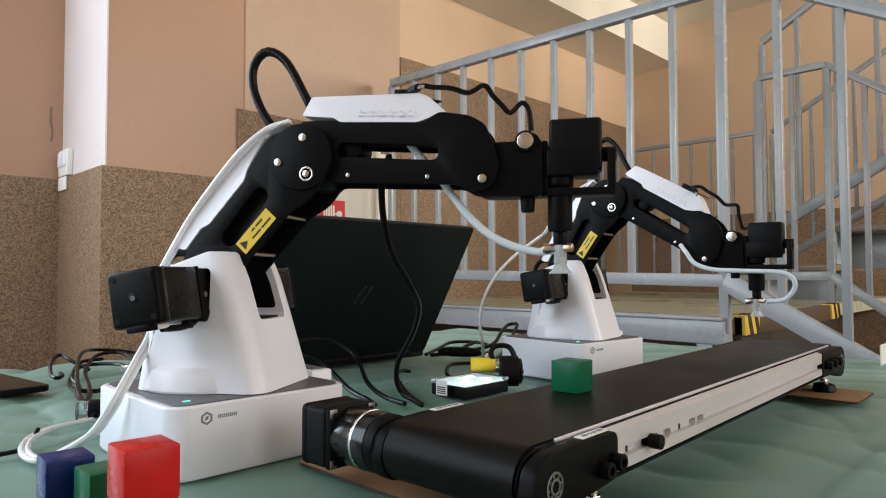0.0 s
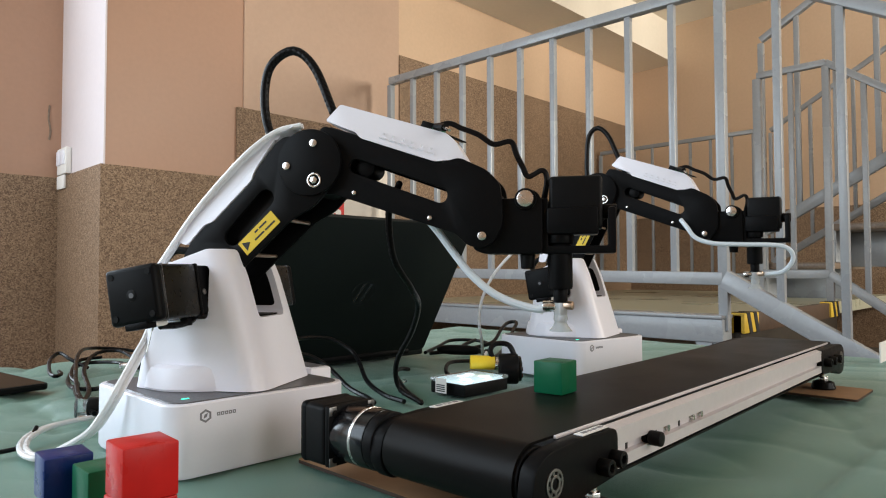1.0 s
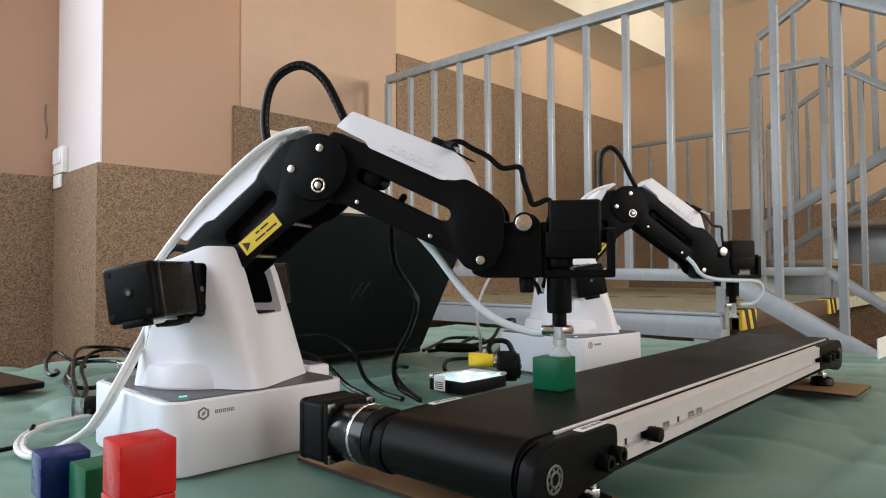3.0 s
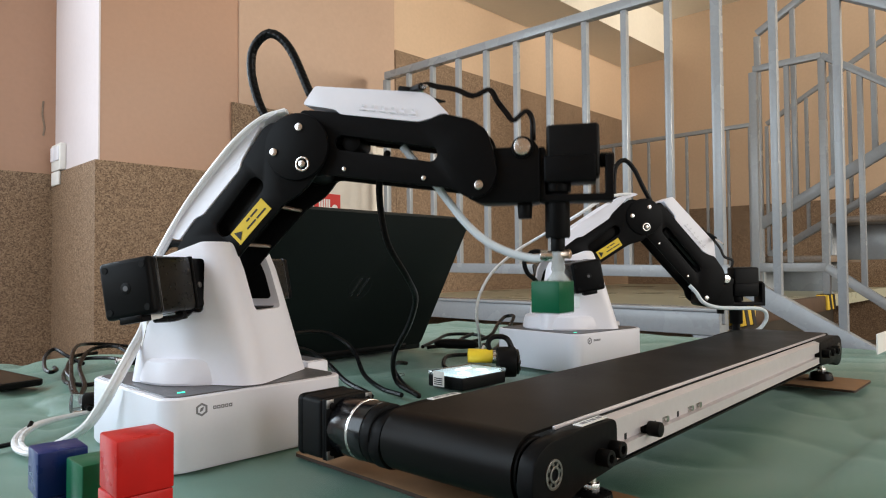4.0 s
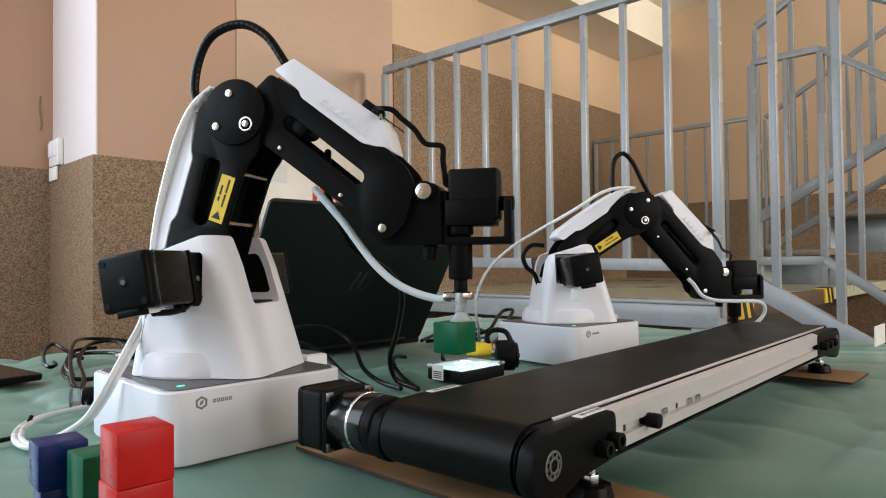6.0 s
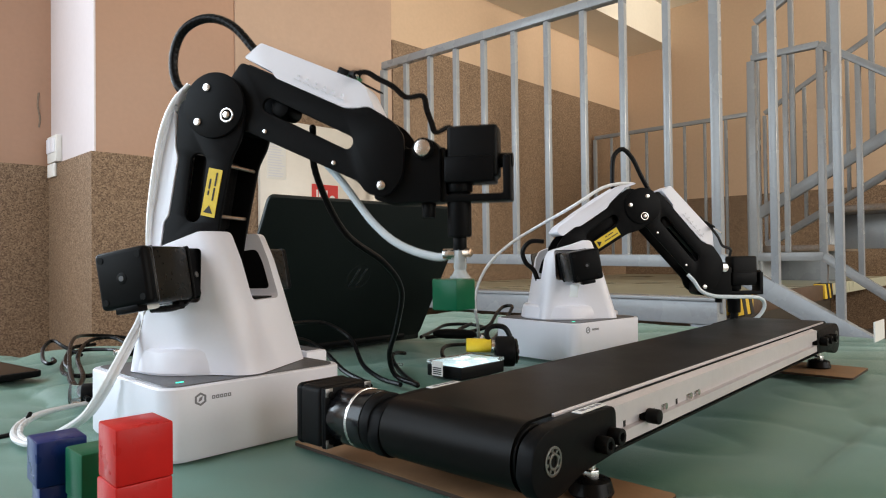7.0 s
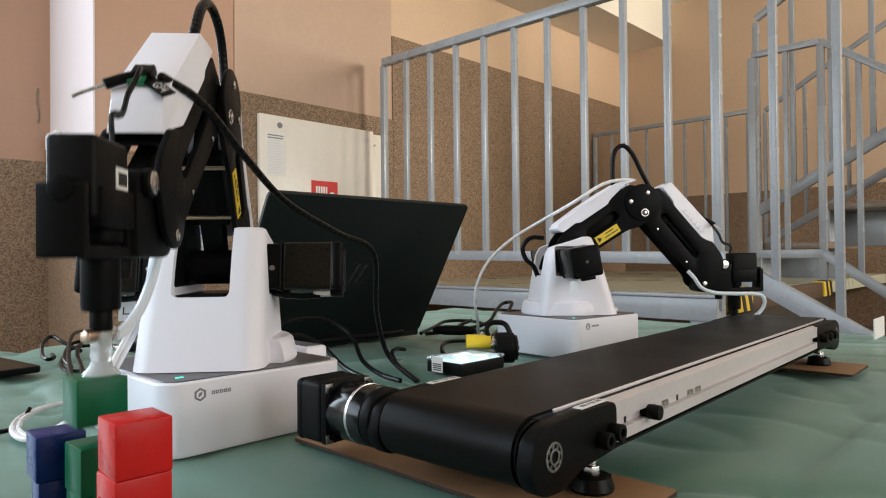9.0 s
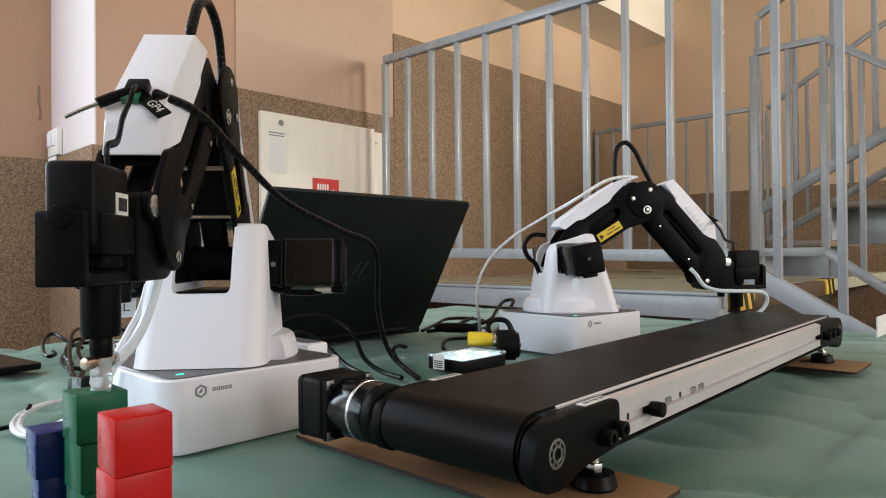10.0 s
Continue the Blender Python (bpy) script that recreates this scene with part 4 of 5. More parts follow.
for k in range(2):
    block(M_GREEN, "dark green", -153.5 + 1.0 * (1 - k), -173.5, k, 3 - 2 * k)
    block(M_BLUE, "dark blue", -162 + 2 * (1 - k), -132.5, k, -6 + 3 * k)
moving_block = block(M_GREEN, "dark green", 165, -252, 2, 0)

# ---- laptop ----


def laptop():
    t = thing("laptop", "open black laptop seen from behind its lid", "laptop", pose(0.36, 0.322, 0))
    part("keyboard_base", box(-190, 190, -6, 246, 2, 20, 3, 2), M_LAPTOP, t)
    lid = part("lid", loft([rrect(190, 127, 9, -3.5), rrect(191, 128, 9, -1), rrect(191, 128, 9, 3), rrect(189, 126, 8, 4.5)]), M_LAPTOP, t,
               "black textured lid", m=pose(0, -0.066, 0.122, 90 + 30, 0, 0))
    part("screen", box(-175, 175, -112, 112, -5.0, -3.4, 0.5), M_GLOSS, lid)
    ring = plate(oval(0, 0, 22, 48), 4.6, 5.0, 0, [oval(0, 0, 20.5, 48)])
    bmesh.ops.transform(ring, matrix=Matrix(((1, 0, 0, 0), (0, 0, 1, 0), (0, 1, 0, 0), (0, 0, 0, 1))), verts=ring.verts[:])
    part("emblem_ring", ring, M_EMBLEM, lid, "glossy round emblem")
    for dx in (-8, 6):
        k = box(dx - 3, dx + 3, -16, 16, 4.4, 5.0, 0.2)
        for v in k.verts:
            v.co.x += v.co.y * 0.35
        part("emblem_stroke", k, M_EMBLEM, lid)
    part("hinge", cyl((-150, -4, 12), (150, -4, 12), 7, n=16), M_BLACKP, t)


laptop()

# ---- on the wall ----
cabinet = thing("hydrant_cabinet", "cream steel fire hose cabinet set into the wall", "cabinet")
part("door", box(1.074, 1.660, NW - 0.034, NW - 0.0145, -0.05, 0.722, 0.002), M_CABINET, cabinet, s=1)
part("frame", box(1.664, 1.714, NW - 0.026, NW - 0.0145, -0.05, 0.712, 0.002), M_CABINET, cabinet, s=1)
part("lock", cyl((1.672, NW - 0.026, 0.66), (1.672, NW - 0.031, 0.66), 0.005, n=12), M_STEEL, cabinet, s=1)
sign = part("fire_hose_sign", box(1.317, 1.452, NW - 0.037, NW - 0.034, 0.345, 0.472), M_SIGNRED, s=1)
tagged(sign, "red square sign with a white fire hose symbol", "sign")
for i in range(5):
    part("symbol_bar", box(1.338 + i * 0.0125, 1.346 + i * 0.0125, NW - 0.0385, NW - 0.037, 0.36, 0.448), M_PAPER, sign, s=1)
part("symbol_wheel", cyl((1.421, NW - 0.0385, 0.412), (1.421, NW - 0.037, 0.412), 0.015, n=24), M_PAPER, sign, s=1)
part("symbol_link", box(1.396, 1.408, NW - 0.0385, NW - 0.037, 0.409, 0.415), M_PAPER, sign, s=1)
notice = part("notice_sheet", box(1.104, 1.192, NW - 0.0355, NW - 0.034, 0.478, 0.655), M_PAPER, s=1)
tagged(notice, "printed white notice sheet with unreadable grey lines", "notice")
for i in range(15):
    z = 0.640 - i * 0.0107
    w = 0.078 * (0.6 + 0.4 * random.random())
    part("text_bar", box(1.109, 1.109 + w, NW - 0.0362, NW - 0.0355, z - 0.0022, z + 0.0022), M_PALEINK if i > 1 else M_GREYINK, notice, s=1)
seal = part("round_mark", cyl((1.166, NW - 0.0355, 0.684), (1.166, NW - 0.034, 0.684), 0.012, n=24), M_GREYINK, s=1)
tagged(seal, "small round grey printed mark on the cabinet", "mark")
scrawl = part("pen_marks", box(1.585, 1.60, NW - 0.0352, NW - 0.034, 0.665, 0.668), M_PALEINK, s=1)
tagged(scrawl, "grey pen scribbles on the cabinet door", "mark")
for i in range(16):
    x, z = 1.575 + 0.06 * random.random(), 0.60 + 0.085 * random.random()
    part("stroke", box(x, x + 0.008 + 0.02 * random.random(), NW - 0.0352, NW - 0.034, z, z + 0.0018), M_PALEINK, scrawl, s=1)


def light_switch():
    t = thing("light_switch", "white double light switch on the wall corner", "switch")
    part("box", box(0.452, 0.4735, 2.14, 2.25, 0.525, 0.625, 0.004), M_PAPER, t, s=1)
    part("rocker", box(0.446, 0.453, 2.15, 2.19, 0.56, 0.615, 0.003), M_WHITE, t, s=1)
    part("rocker", box(0.446, 0.453, 2.20, 2.24, 0.56, 0.615, 0.003), M_WHITE, t, s=1)
    part("lower_box", box(0.452, 0.4615, 2.16, 2.25, 0.47, 0.522, 0.004), M_PAPER, t, s=1)


light_switch()
crack = part("wall_crack", tube([(0.432, 2.279, 0.800), (0.429, 2.279, 0.751), (0.436, 2.279, 0.701), (0.432, 2.279, 0.667)], 0.0035, n=6), M_FLOOR, s=1)
tagged(crack, "dark vertical crack in the painted wall", "crack")

# ---- under and beside the landing ----
seat = thing("brown_bench", "brown padded bench below the landing", "bench")
part("cushion", loft([[(1.25 + 0.16 * math.cos(a), 0.50 + 0.42 * math.sin(a), z) for a in [2 * math.pi * i / 28 for i in range(28)]] for z in (-0.24, -0.12, -0.085)]), M_BROWN, seat, s=1)
for x, y in ((1.17, 0.30), (1.33, 0.30), (1.17, 0.70), (1.33, 0.70)):
    part("leg", box(x - 0.015, x + 0.015, y - 0.015, y + 0.015, FLOOR_Z, -0.24), M_RAIL, seat, s=1)
card = part("paper_sign", box(0.985, 1.060, -0.312, -0.310, 0.001, 0.034), M_PAPER, s=1)
tagged(card, "blank white paper card standing on the cloth", "card")

# ---- cables, hoses and small things on the table ----


def cord(name, pts, r, mat, label, category="cable", n=8):
    return tagged(part(name, tube(pts, r, n=n), mat), label, category)


tube_low = thing("air_tube", "pair of milky white air hoses looping down to the table", "hose")
for k in (-2.4, 2.4):
    part("hose", tube([(-30 + k, 46, 161), (-55 + k, 16, 107), (-70 + k, 8, 83), (-86 + k, -1, 61), (-94 + k, 7, 41), (-103 + k, 18, 24), (-117 + k, 54, 5), (-131 + k, 51, 4), (-133 + k, 84, 4), (-120 + k, 128, 4), (-94 + k, 163, 4), (-60 + k, 176, 4), (-32 + k, 178, 4)], 2.5, n=8), M_WHITEHOSE, tube_low)
cord("power_cable", [(-46, 172, 6), (-40, 240, 6), (-8, 330, 8), (16, 430, 20), (60, 520, 30), (96, 516, 30), (90, 420, 14), (104, 560, 8), (66, 600, 6), (14, 486, 6), (-14, 380, 6), (4, 345, 5), (30, 380, 5)], 2.9, M_RUBBER, "black power cable coiled on the cloth")
cord("power_cable", [(-46, 190, 6), (-30, 300, 14), (20, 470, 36), (70, 560, 34), (130, 540, 24), (150, 430, 8), (150, 330, 4), (110, 260, 4)], 2.6, M_RUBBER, "black cable looping behind the robot base")
cord("power_cable", [(60, 560, 4), (44, 590, 16), (36, 620, 24), (18, 600, 16), (2, 540, 6), (0, 505, 4), (12, 520, 4), (16, 545, 5)], 2.9, M_RUBBER, "black cable end curled up in a loop")
cord("data_cable", [(-50, 175, 8), (-46, 230, 10), (-24, 330, 10), (-6, 380, 8), (0, 430, 14), (24, 480, 26), (60, 500, 26)], 2.6, M_RUBBER, "black data cable beside the robot base")
ferrite = thing("ferrite_core", "black ferrite core with a clear grip on a cable", "ferrite core")
part("core", cyl((-50, 196, 11), (-38, 190, 11), 10.5, n=20, bev=1.5), M_BLACKP, ferrite)
part("grip", cyl((-60, 201, 11), (-50, 196, 11), 10.5, 8.5, n=20, bev=1.0), M_CLEAR, ferrite)
usb = thing("usb_plug", "silver cable plug on the coiled cables", "plug")
part("shell", box(52, 66, 396, 404, 20, 27, 0.6), M_STEEL, usb)
part("grip", box(64, 84, 392, 408, 17, 30, 2), M_RUBBER, usb)
cord("black_wire", [(-190, 92, 3), (-150, 96, 3), (-133, 101, 3), (-127, 118, 3.5), (-120, 136, 3), (-114, 141, 3), (-108, 148, 9)], 2.0, M_RUBBER, "thin black wire end on the cloth")

phone = thing("mobile_phone", "black phone lying face up on the cloth", "phone", pose(-0.0835, 0.499, 0, 0, 0, 8))
part("body", loft([rrect(42, 88, 8, 0.4), rrect(43, 89, 9, 2), rrect(43, 89, 9, 7), rrect(42, 88, 8, 8.4)]), M_BLACKP, phone)
part("screen", loft([rrect(40, 86, 7, 8.4), rrect(39.6, 85.6, 7, 8.8)]), M_PHONE, phone)

cord("black_cable", [(60, 96, 48), (110, 128, 56), (180, 190, 60), (226, 214, 62), (268, 214, 58), (286, 190, 44), (284, 166, 30), (262, 120, 10), (240, 60, 3), (228, 10, 3)], 3.0, M_RUBBER, "black cable arching from the robot base to the table")
cord("black_cable", [(62, 92, 30), (110, 120, 40), (170, 168, 44), (206, 180, 44), (226, 160, 30), (224, 110, 8), (214, 60, 3), (200, 30, 3)], 3.0, M_RUBBER, "black cable behind the robot base")
cord("black_cable", [(400, 190, 3), (372, 178, 8), (330, 140, 10), (300, 96, 4), (268, 46, 3), (240, -6, 3)], 3.0, M_RUBBER, "black cable lying on the cloth")
cord("black_cable", [(560, 320, 3), (640, 366, 4), (712, 400, 8), (748, 366, 8), (730, 310, 6), (660, 252, 4), (620, 262, 4), (640, 300, 10), (700, 320, 16)], 3.4, M_RUBBER, "black cable tangled beside the far robot")
cord("black_cable", [(560, 308, 3), (600, 290, 5), (660, 280, 8), (700, 274, 16), (756, 300, 34), (800, 318, 44), (806, 300, 46), (766, 276, 34), (700, 240, 18), (640, 205, 6), (566, 166, 4)], 3.6, M_RUBBER, "black cable with an upright loop")
cord("black_cable", [(566, 170, 4), (500, 150, 10), (440, 140, 14), (400, 110, 8), (392, 86, 4), (372, 40, 16)], 3.0, M_RUBBER, "black cable leading to the camera module")
adaptor = part("inline_switch", loft([[(584 + y * 0.35 + x * 7.5, 258 - x * 13 + y, 11 + z) for y, z in [(9 * math.cos(a) * w, 9 * math.sin(a) * w) for a in [2 * math.pi * i / 16 for i in range(16)]]] for x, w in ((-2.6, 0.4), (-2.2, 0.8), (-1, 1.0), (1, 1.0), (2.2, 0.8), (2.6, 0.4))]), M_BLACKP)
tagged(adaptor, "oval black in-line cable switch", "cable switch")
scrap = part("paper_scrap", box(318, 330, 116, 124, 0.5, 4, 1), M_CLEAR)
tagged(scrap, "tiny clear plastic scrap on the cloth", "scrap")


def camera_module():
    t = thing("camera_module", "black sensor box with a lit clear lid and yellow tape", "sensor", pose(0, 0, 0))
    part("case", box(300, 382, -19, 40, 0.5, 15.5, 2), M_BLACKP, t)
    part("clear_lid", box(299.5, 382.5, -19.5, 40.5, 15.5, 20, 1.5), M_CLEAR, t, "clear plastic lid")
    lit = part("light_panel", box(305, 377, -14, 35, 15.0, 16.2, 0.5), M_PANEL, t, "glowing white light panel")
    for k, (x, y) in enumerate(((318, -4), (334, 16), (352, -4), (350, 20))):
        part("lamp_chip", cyl((x, y, 16.0), (x, y, 18.0), 7, n=14, bev=1), M_LIGHTBOX, lit)
    part("barrel", cyl((378, 43, 30), (402, 20, 29), 9.5, n=24, bev=1), M_YELLOW, t, "yellow taped barrel")
    part("collar", cyl((402, 20, 28), (407, 15, 27), 9, n=24, bev=1), M_STEEL, t)
    lens = part("lens_body", cyl((406, 16, 21), (424, -3, 21), 20.5, n=32, bev=3), M_BLACKP, t, "round black lens body")
    part("lens_front", cyl((424, -3, 21), (426.5, -5.5, 21), 17, n=28, bev=1), M_GLOSS, lens)
    for i in range(5):
        a = 2 * math.pi * i / 5 + 0.3
        p = Vector((425.5, -4.6, 19)) + Vector((0.70, 0.70, 0)) * 8 * math.cos(a) + Vector((0, 0, 1)) * 8 * math.sin(a)
        part("diode", cyl(p, p + Vector((2.2, -2.2, 0)), 3, n=12), M_DISC, lens)
    part("handle_loop", tube([(400, 20, 32), (398, 24, 46), (408, 22, 54), (420, 10, 52), (424, 2, 36)], 3.6, n=8), M_RUBBER, lens)
    tg = part("paper_tag", box(291, 292, 4, 22, 4, 22), M_PAPER, t, "white paper tag with bar code")
    for i in range(4):
        part("tag_line", box(290.6, 291, 6, 20, 6 + i * 2.4, 7.2 + i * 2.4), M_INK, tg)


camera_module()


# ---- what moves ----


def pchip(ts, vs, t):
    """A smooth curve through values that never overshoots."""
    n = len(ts)
    if t <= ts[0]:
        return vs[0]
    if t >= ts[-1]:
        return vs[-1]
    h = [ts[i + 1] - ts[i] for i in range(n - 1)]
    d = [(vs[i + 1] - vs[i]) / h[i] for i in range(n - 1)]
    s = [0.0] * n
    for i in range(1, n - 1):
        if d[i - 1] * d[i] > 0:
            w1, w2 = 2 * h[i] + h[i - 1], h[i] + 2 * h[i - 1]
            s[i] = (w1 + w2) / (w1 / d[i - 1] + w2 / d[i])
    i = max(k for k in range(n - 1) if ts[k] <= t)
    u = (t - ts[i]) / h[i]
    return ((1 + 2 * u) * (1 - u) ** 2 * vs[i] + u * (1 - u) ** 2 * h[i] * s[i] + u * u * (3 - 2 * u) * vs[i + 1] + u * u * (u - 1) * h[i] * s[i + 1])


def at(rows, t):
    ts = [r[0] for r in rows]
    return [pchip(ts, [r[k] for r in rows], t) for k in range(1, len(rows[0]))]


# seconds, turn of the arm (degrees), reach and height of the suction cup's lip (mm)
NEAR = [(0.0, -58, 299, 153), (0.1, -58, 299, 148), (0.3, -58, 299, 131), (0.5, -58, 299, 114), (0.8, -58, 299, 104.8), (1.05, -58, 299, 104.8), (1.5, -58, 299, 140),
        (1.8, -58, 299, 153.5), (2.1, -58, 299, 153.5), (2.5, -58, 299, 116), (2.7, -58, 299, 97), (2.95, -58, 299, 82.8), (3.45, -58, 299, 82.8), (3.8, -58, 299, 115), (4.0, -58, 299, 138),
        (4.3, -58, 299, 155.5), (4.5, -58, 298.5, 157.5), (4.6, -58.1, 282, 157.5), (4.7, -58.3, 256, 157), (4.8, -58.5, 230, 156.5), (4.9, -58.7, 223, 155.5), (5.0, -58.7, 221.5, 152), (5.5, -58.7, 221.5, 119.5), (5.7, -58.7, 221.5, 107.5),
        (5.95, -58.7, 221.5, 100), (6.4, -58.7, 221.5, 100), (6.8, -58.7, 221.5, 115), (7.0, -58.7, 221.5, 131), (7.3, -58.7, 221.5, 149), (7.5, -58.9, 221.5, 152.5), (7.6, -63.5, 222, 154), (7.7, -79, 223, 155), (7.8, -99, 224, 155),
        (7.9, -117, 227, 155), (8.0, -127.6, 229, 155), (8.1, -130.9, 230, 155), (8.2, -131.2, 230, 154.5), (8.3, -131.2, 230, 153), (8.6, -131.2, 230, 138), (8.8, -131.2, 230, 114), (9.0, -131.2, 230, 85), (9.2, -131.2, 230, 69), (10.0, -131.2, 230, 69)]
FAR = [(0.0, -75, 263, 96), (0.6, -74.5, 263, 97), (1.0, -70, 259, 128), (1.2, -69.5, 258, 135), (1.4, -69, 258, 136), (1.6, -62, 260, 136), (1.8, -46, 265, 136), (2.0, -37.5, 268, 136), (2.2, -34.5, 269, 134), (2.5, -33, 270, 124), (2.7, -32, 270, 108),
       (3.5, -33.5, 273, 26), (3.8, -33.8, 273, 23), (10.0, -33.8, 273, 23)]


def arm_poses(yaw, reach, lip):
    """Where turret, rear arm, forearm and wrist stand for a place of the suction cup."""
    r, z = reach - TOOL, lip + 75.6 - SH
    D = math.hypot(r, z)
    base = math.atan2(z, r)
    a = math.acos(max(-1, min(1, (L1 * L1 + D * D - L2 * L2) / (2 * L1 * D))))
    up = base + a
    ex, ez = L1 * math.cos(up), L1 * math.sin(up)
    down = math.atan2(ez - z, r - ex)
    turn = pose(0, 0, 0, 0, 0, yaw)
    return (turn, turn @ pose(0, 0, SH * MM, 0, -math.degrees(up), 0), turn @ pose(ex * MM, 0, (SH + ez) * MM, 0, math.degrees(down), 0),
            turn @ pose(r * MM, 0, (SH + z) * MM))


def bead(length, r):
    """A short cable piece with round ends, along local z."""
    prof = [(r * math.sin(radians(a)), -r * math.cos(radians(a)) * 0.9) for a in (8, 35, 65, 90)]
    prof += [(r * math.sin(radians(a)), length - r * math.cos(radians(a)) * 0.9) for a in (90, 115, 145, 172)]
    return lathe(prof, n=12)


def bending_cable(name, owner, shapes, pieces, r, label, mat=M_RUBBER):
    """Rigid pieces for a cable that bends; shapes(t) gives its points in mm in the owner's space."""
    length = 0
    for k in range(21):
        line = spline(shapes(k / 2), 12)
        length = max(length, sum((b - a).length for a, b in zip(line, line[1:])) / pieces)
    made = [part(name, bead(length, r), mat, owner, label) for i in range(pieces)]
    rows = [[] for i in range(pieces)]
    for t in [i / 10 for i in range(101)]:
        P = spline(shapes(t), 12)
        cum = [0.0]
        for a, b in zip(P, P[1:]):
            cum.append(cum[-1] + (b - a).length)

        def along(s):
            for k in range(len(P) - 1):
                if cum[k + 1] >= s:
                    return P[k].lerp(P[k + 1], (s - cum[k]) / max(1e-6, cum[k + 1] - cum[k]))
            return P[-1]
        for i in range(pieces):
            a, b = along(cum[-1] * i / pieces), along(cum[-1] * (i + 1) / pieces)
            d = (b - a).normalized()
            x = Vector((0.31, 0.92, 0.24))
            x = (x - d * x.dot(d)).normalized()
            m = Matrix((x, d.cross(x), d)).transposed().to_4x4()
            rows[i].append((t, Matrix.Translation(a * MM) @ m))
    for ob, rr in zip(made, rows):
        walk(ob, rr)


# the long cable of the near robot, at three stages, in mm
CABLE_A = [(77, -126, 261), (84, -111, 230), (111, -93, 182), (153, -78, 144), (189, -56, 117), (209, -24, 87), (221, 15, 48), (235, 26, 16), (236, -8, 4)]
CABLE_B = [(53, -108, 253), (63, -89, 217), (99, -73, 169), (147, -65, 142), (182, -43, 115), (203, -12, 73), (221, 21, 37), (237, 28, 10), (236, -8, 4)]
CABLE_C = [(-89, -101, 268), (-55, -87, 259), (-8, -64, 228), (48, -36, 197), (120, -18, 170), (178, -4, 150), (205, 24, 84), (231, 34, 30), (236, -8, 4)]


def long_cable(t):
    yaw, reach, lip = at(NEAR, t)
    turn, rear, fore, wrist = arm_poses(yaw, reach, lip)
    k = max(0.0, min(1.0, (-54.5 - yaw) / 74.0)) if t > 7.4 else 0.0
    j = max(0.0, min(1.0, (300 - reach) / 82.0))
    head = fore @ Vector((0.062, 0.0, 0.020)) / MM
    top = fore @ Vector((0.080, 0.012, 0.074)) / MM
    out = []
    for a, b, c in zip(CABLE_A, CABLE_B, CABLE_C):
        out.append(Vector(a).lerp(Vector(b), j).lerp(Vector(c), k))
    shift = head.lerp(top, k) - out[0]
    return [p + shift * max(0.0, 1 - i / 4) for i, p in enumerate(out)]


LOOP_LOW = [(-40, 41), (-56, 59), (-68, 84), (-68, 106), (-55, 118), (-36, 107), (-14, 69)]
LOOP_BENT = [(-46, 18), (-67, 38), (-68, 68), (-56, 93), (-30, 102), (-6, 90), (14, 61)]
LOOP_FAR = [(-36, 40), (-37, 64), (-34, 96), (-20, 108), (-4, 94), (10, 66), (22, 44)]


def elbow_loop(table_rows, low, bent):
    def shape(t):
        yaw, reach, lip = at(table_rows, t)
        turn, rear, fore, wrist = arm_poses(yaw, reach, lip)
        q = fore.to_3x3() @ Vector((1, 0, 0))
        down = math.degrees(math.asin(max(-1, min(1, -q.z))))
        w = max(-0.3, min(1.2, (down - 2.6) / 27.0))
        r = rear.to_3x3() @ Vector((1, 0, 0))
        lean = max(0.0, min(1.0, (math.hypot(r.x, r.y) - 0.2) / 0.4)) * max(0.0, 4 * w * (1 - w))
        rise = max(0.0, min(1.0, (0.5 - math.hypot(r.x, r.y)) / 0.3)) * max(0.0, 4 * w * (1 - w))
        o = fore.translation / MM
        f = turn.to_3x3() @ Vector((1, 0, 0))
        s = turn.to_3x3() @ Vector((0, 1, 0))
        return [o + f * (a[0] + (b[0] - a[0]) * w + (5 * lean - 14 * rise) * h) + Vector((0, 0, a[1] + (b[1] - a[1]) * w + (15 * lean - 14 * rise) * h)) + s * 6
                for a, b, h in zip(low, bent, (0, 0.6, 1, 1, 1, 0.6, 0))]
    return shape


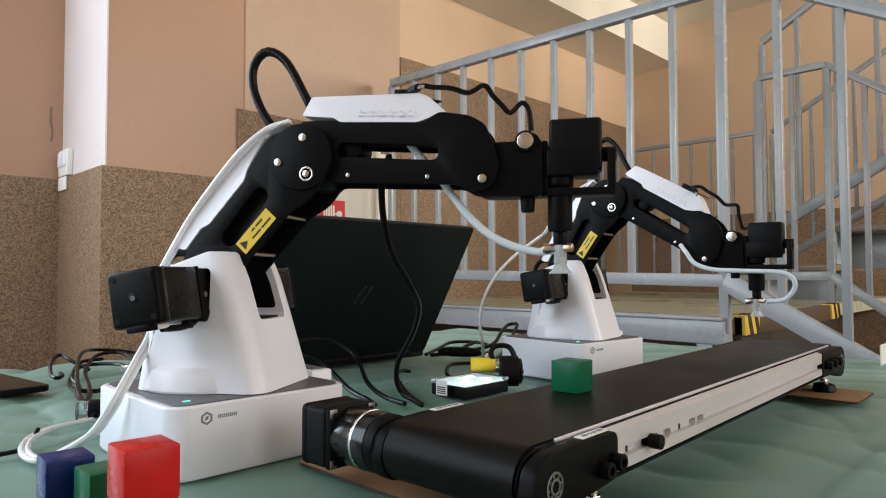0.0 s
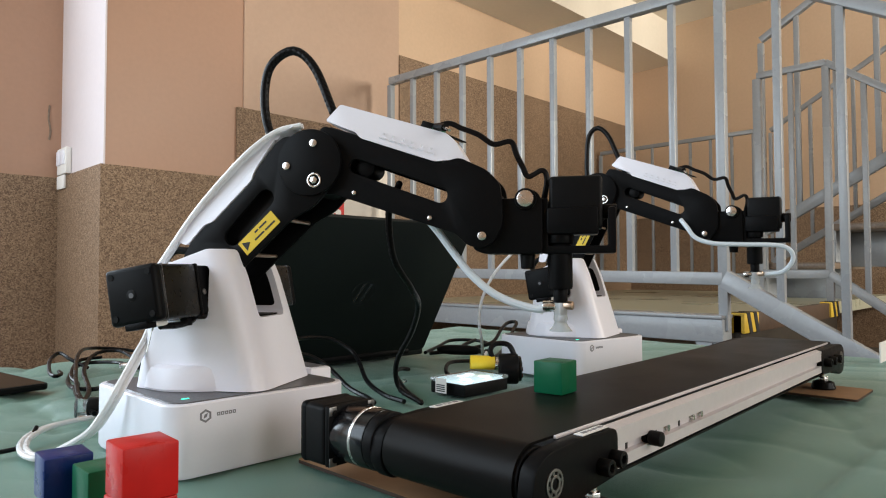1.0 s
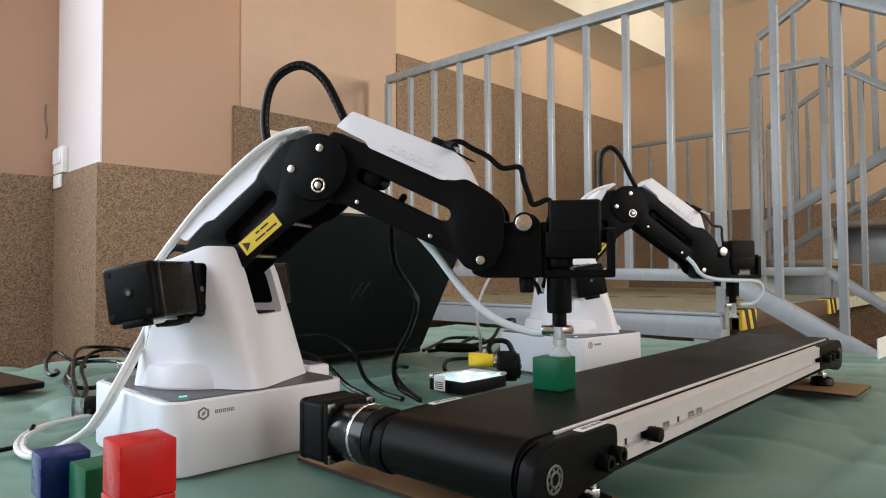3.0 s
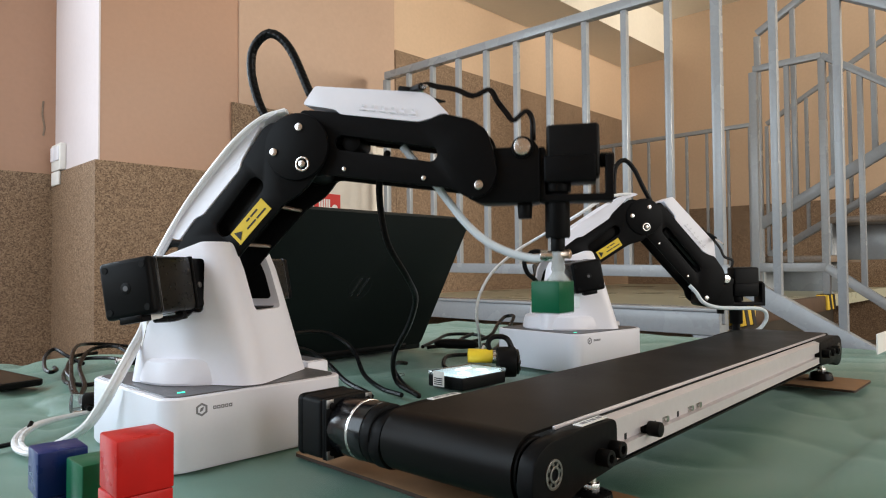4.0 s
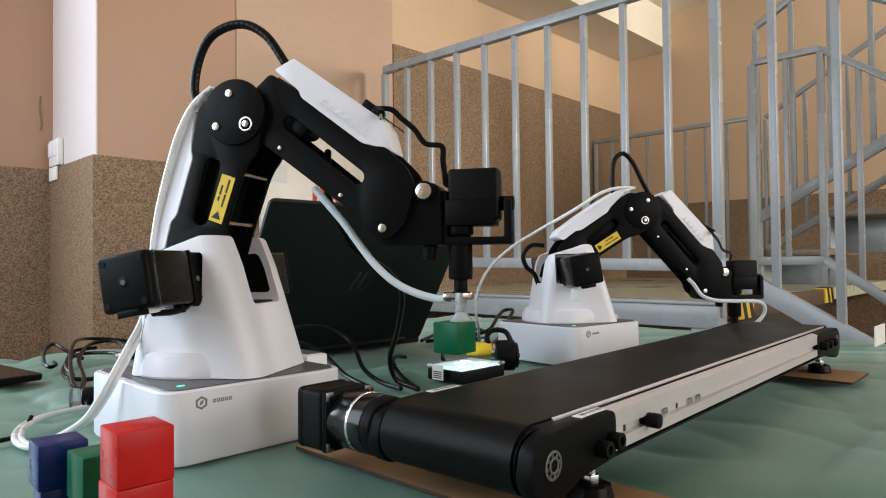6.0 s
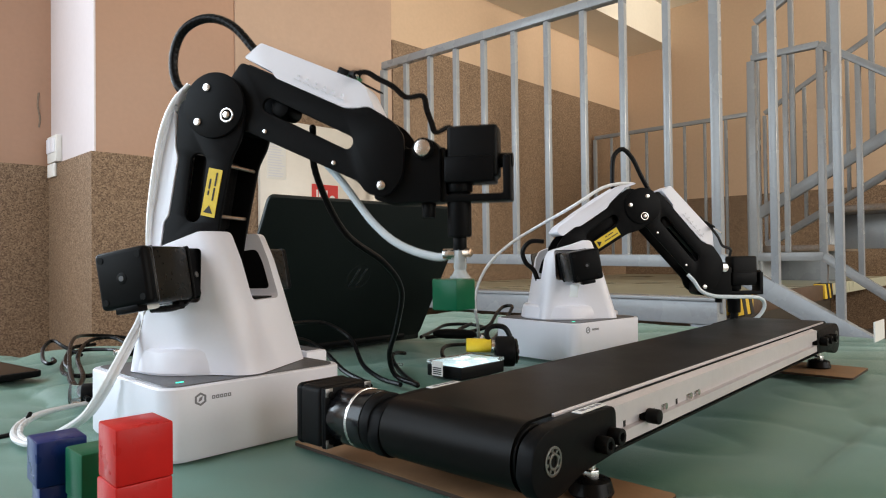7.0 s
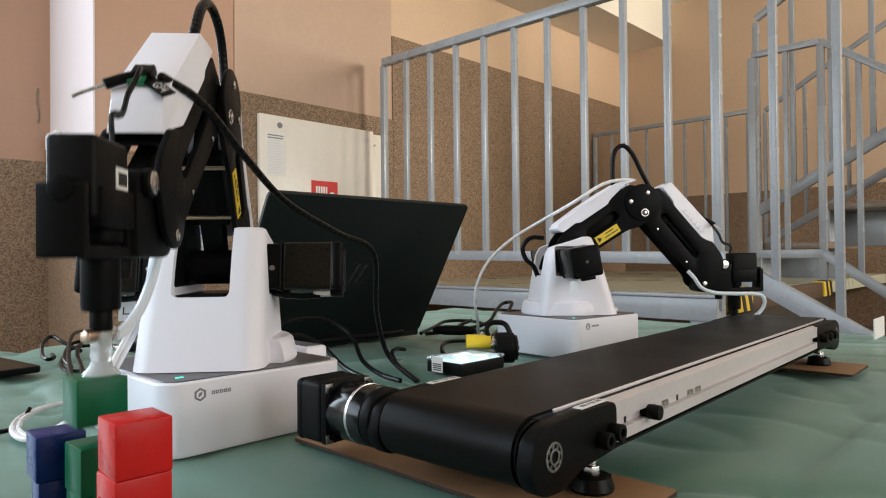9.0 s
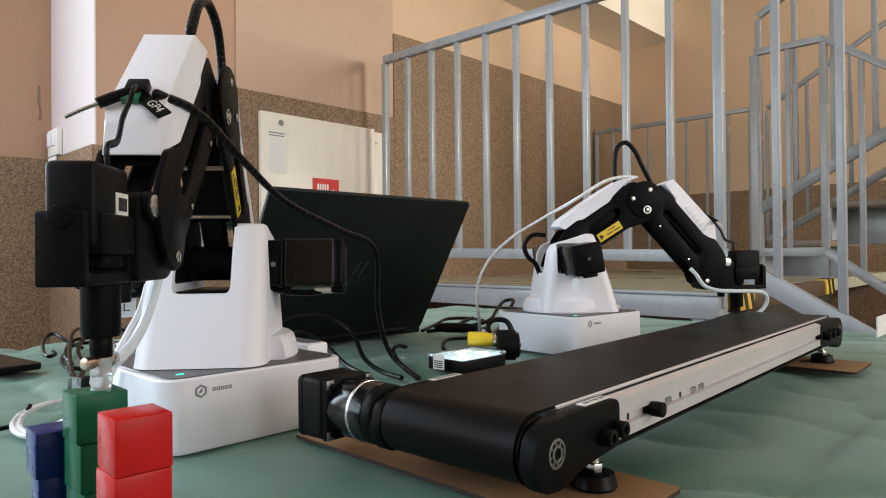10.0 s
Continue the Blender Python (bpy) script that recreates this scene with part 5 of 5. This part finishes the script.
def far_hose(t):
    """From the cloth up to the foot of the far robot's rear arm, in that robot's space."""
    turn, rear, fore, wrist = arm_poses(*at(FAR, t))
    q = pose(0.5787, 0.0149, 0, 0, 0, -5.9).inverted()
    low = [q @ (Vector(p) * MM) / MM for p in ((640, 240, 3), (580, 196, 3), (536, 160, 38), (518, 150, 72), (520, 145, 104), (533, 130, 140), (563, 110, 172), (595, 85, 197))]
    k = (rear.translation - rear @ Vector((0.1, 0, 0))).z / 0.1
    low = low[:4] + [p + Vector((0, 0, (-0.55 - k) * 60 * f)) for p, f in zip(low[4:], (0.2, 0.45, 0.75, 1.0))]
    end = [rear @ Vector(p) / MM for p in ((0.050, -0.024, 0.071), (0.100, -0.024, 0.071), (0.130, -0.022, 0.062), (0.150, -0.018, 0.050))]
    return low + end


def motions():
    bending_cable("air_hose", far_robot, far_hose, 44, 2.5, "milky white air hose", M_WHITEHOSE)
    bending_cable("hanging_cable", near_robot, long_cable, 60, 3.0, "long black cable hanging from the forearm")
    bending_cable("elbow_cable", near_robot, elbow_loop(NEAR, LOOP_LOW, LOOP_BENT), 34, 4.0, "black cable loop over the elbow")
    bending_cable("elbow_cable", far_robot, elbow_loop(FAR, LOOP_FAR, LOOP_FAR), 26, 3.6, "black cable loop over the elbow")
    times = [i / 10 for i in range(101)]
    for table_rows, bodies in ((NEAR, (near_turret, near_rear, near_fore, near_wrist)), (FAR, (far_turret, far_rear, far_fore, far_wrist))):
        posed = [arm_poses(*at(table_rows, t)) for t in times]
        for i, body in enumerate(bodies):
            walk(body, [(t, p[i]) for t, p in zip(times, posed)])
    # the block: rides the belt, is lifted, shown to the sensor and stacked
    rows = []
    for t in times:
        yaw, reach, lip = at(NEAR, t)
        if t < 3.2:
            k = pchip([0, 0.2, 0.45], [24, 10, 0], t)
            y0, r0 = radians(-58), 299
            rows.append((t, pose((r0 * math.cos(y0) + BLOCK_DX + k) * MM, (r0 * math.sin(y0) + BLOCK_DY + k * 0.03) * MM, 57.8 * MM, 0, 0, BLOCK_TURN)))
        else:
            k = pchip([7.5, 8.2], [0, 1], t)
            off = Vector(((BLOCK_DX + 5.0 * k) * MM, BLOCK_DY * MM, 0))
            y = radians(yaw)
            rows.append((t, pose(reach * math.cos(y) * MM + off.x, reach * math.sin(y) * MM + off.y, (max(lip - CUBE - 0.2, pchip([8.6, 9.0], [0.0, 2 * CUBE + 0.5], t))) * MM, 0, 0, pchip([7.5, 8.2], [BLOCK_TURN, -1.0], t))))
    walk(moving_block, rows)


BLOCK_DX, BLOCK_DY, BLOCK_TURN = -8, 0, 5.5
motions()
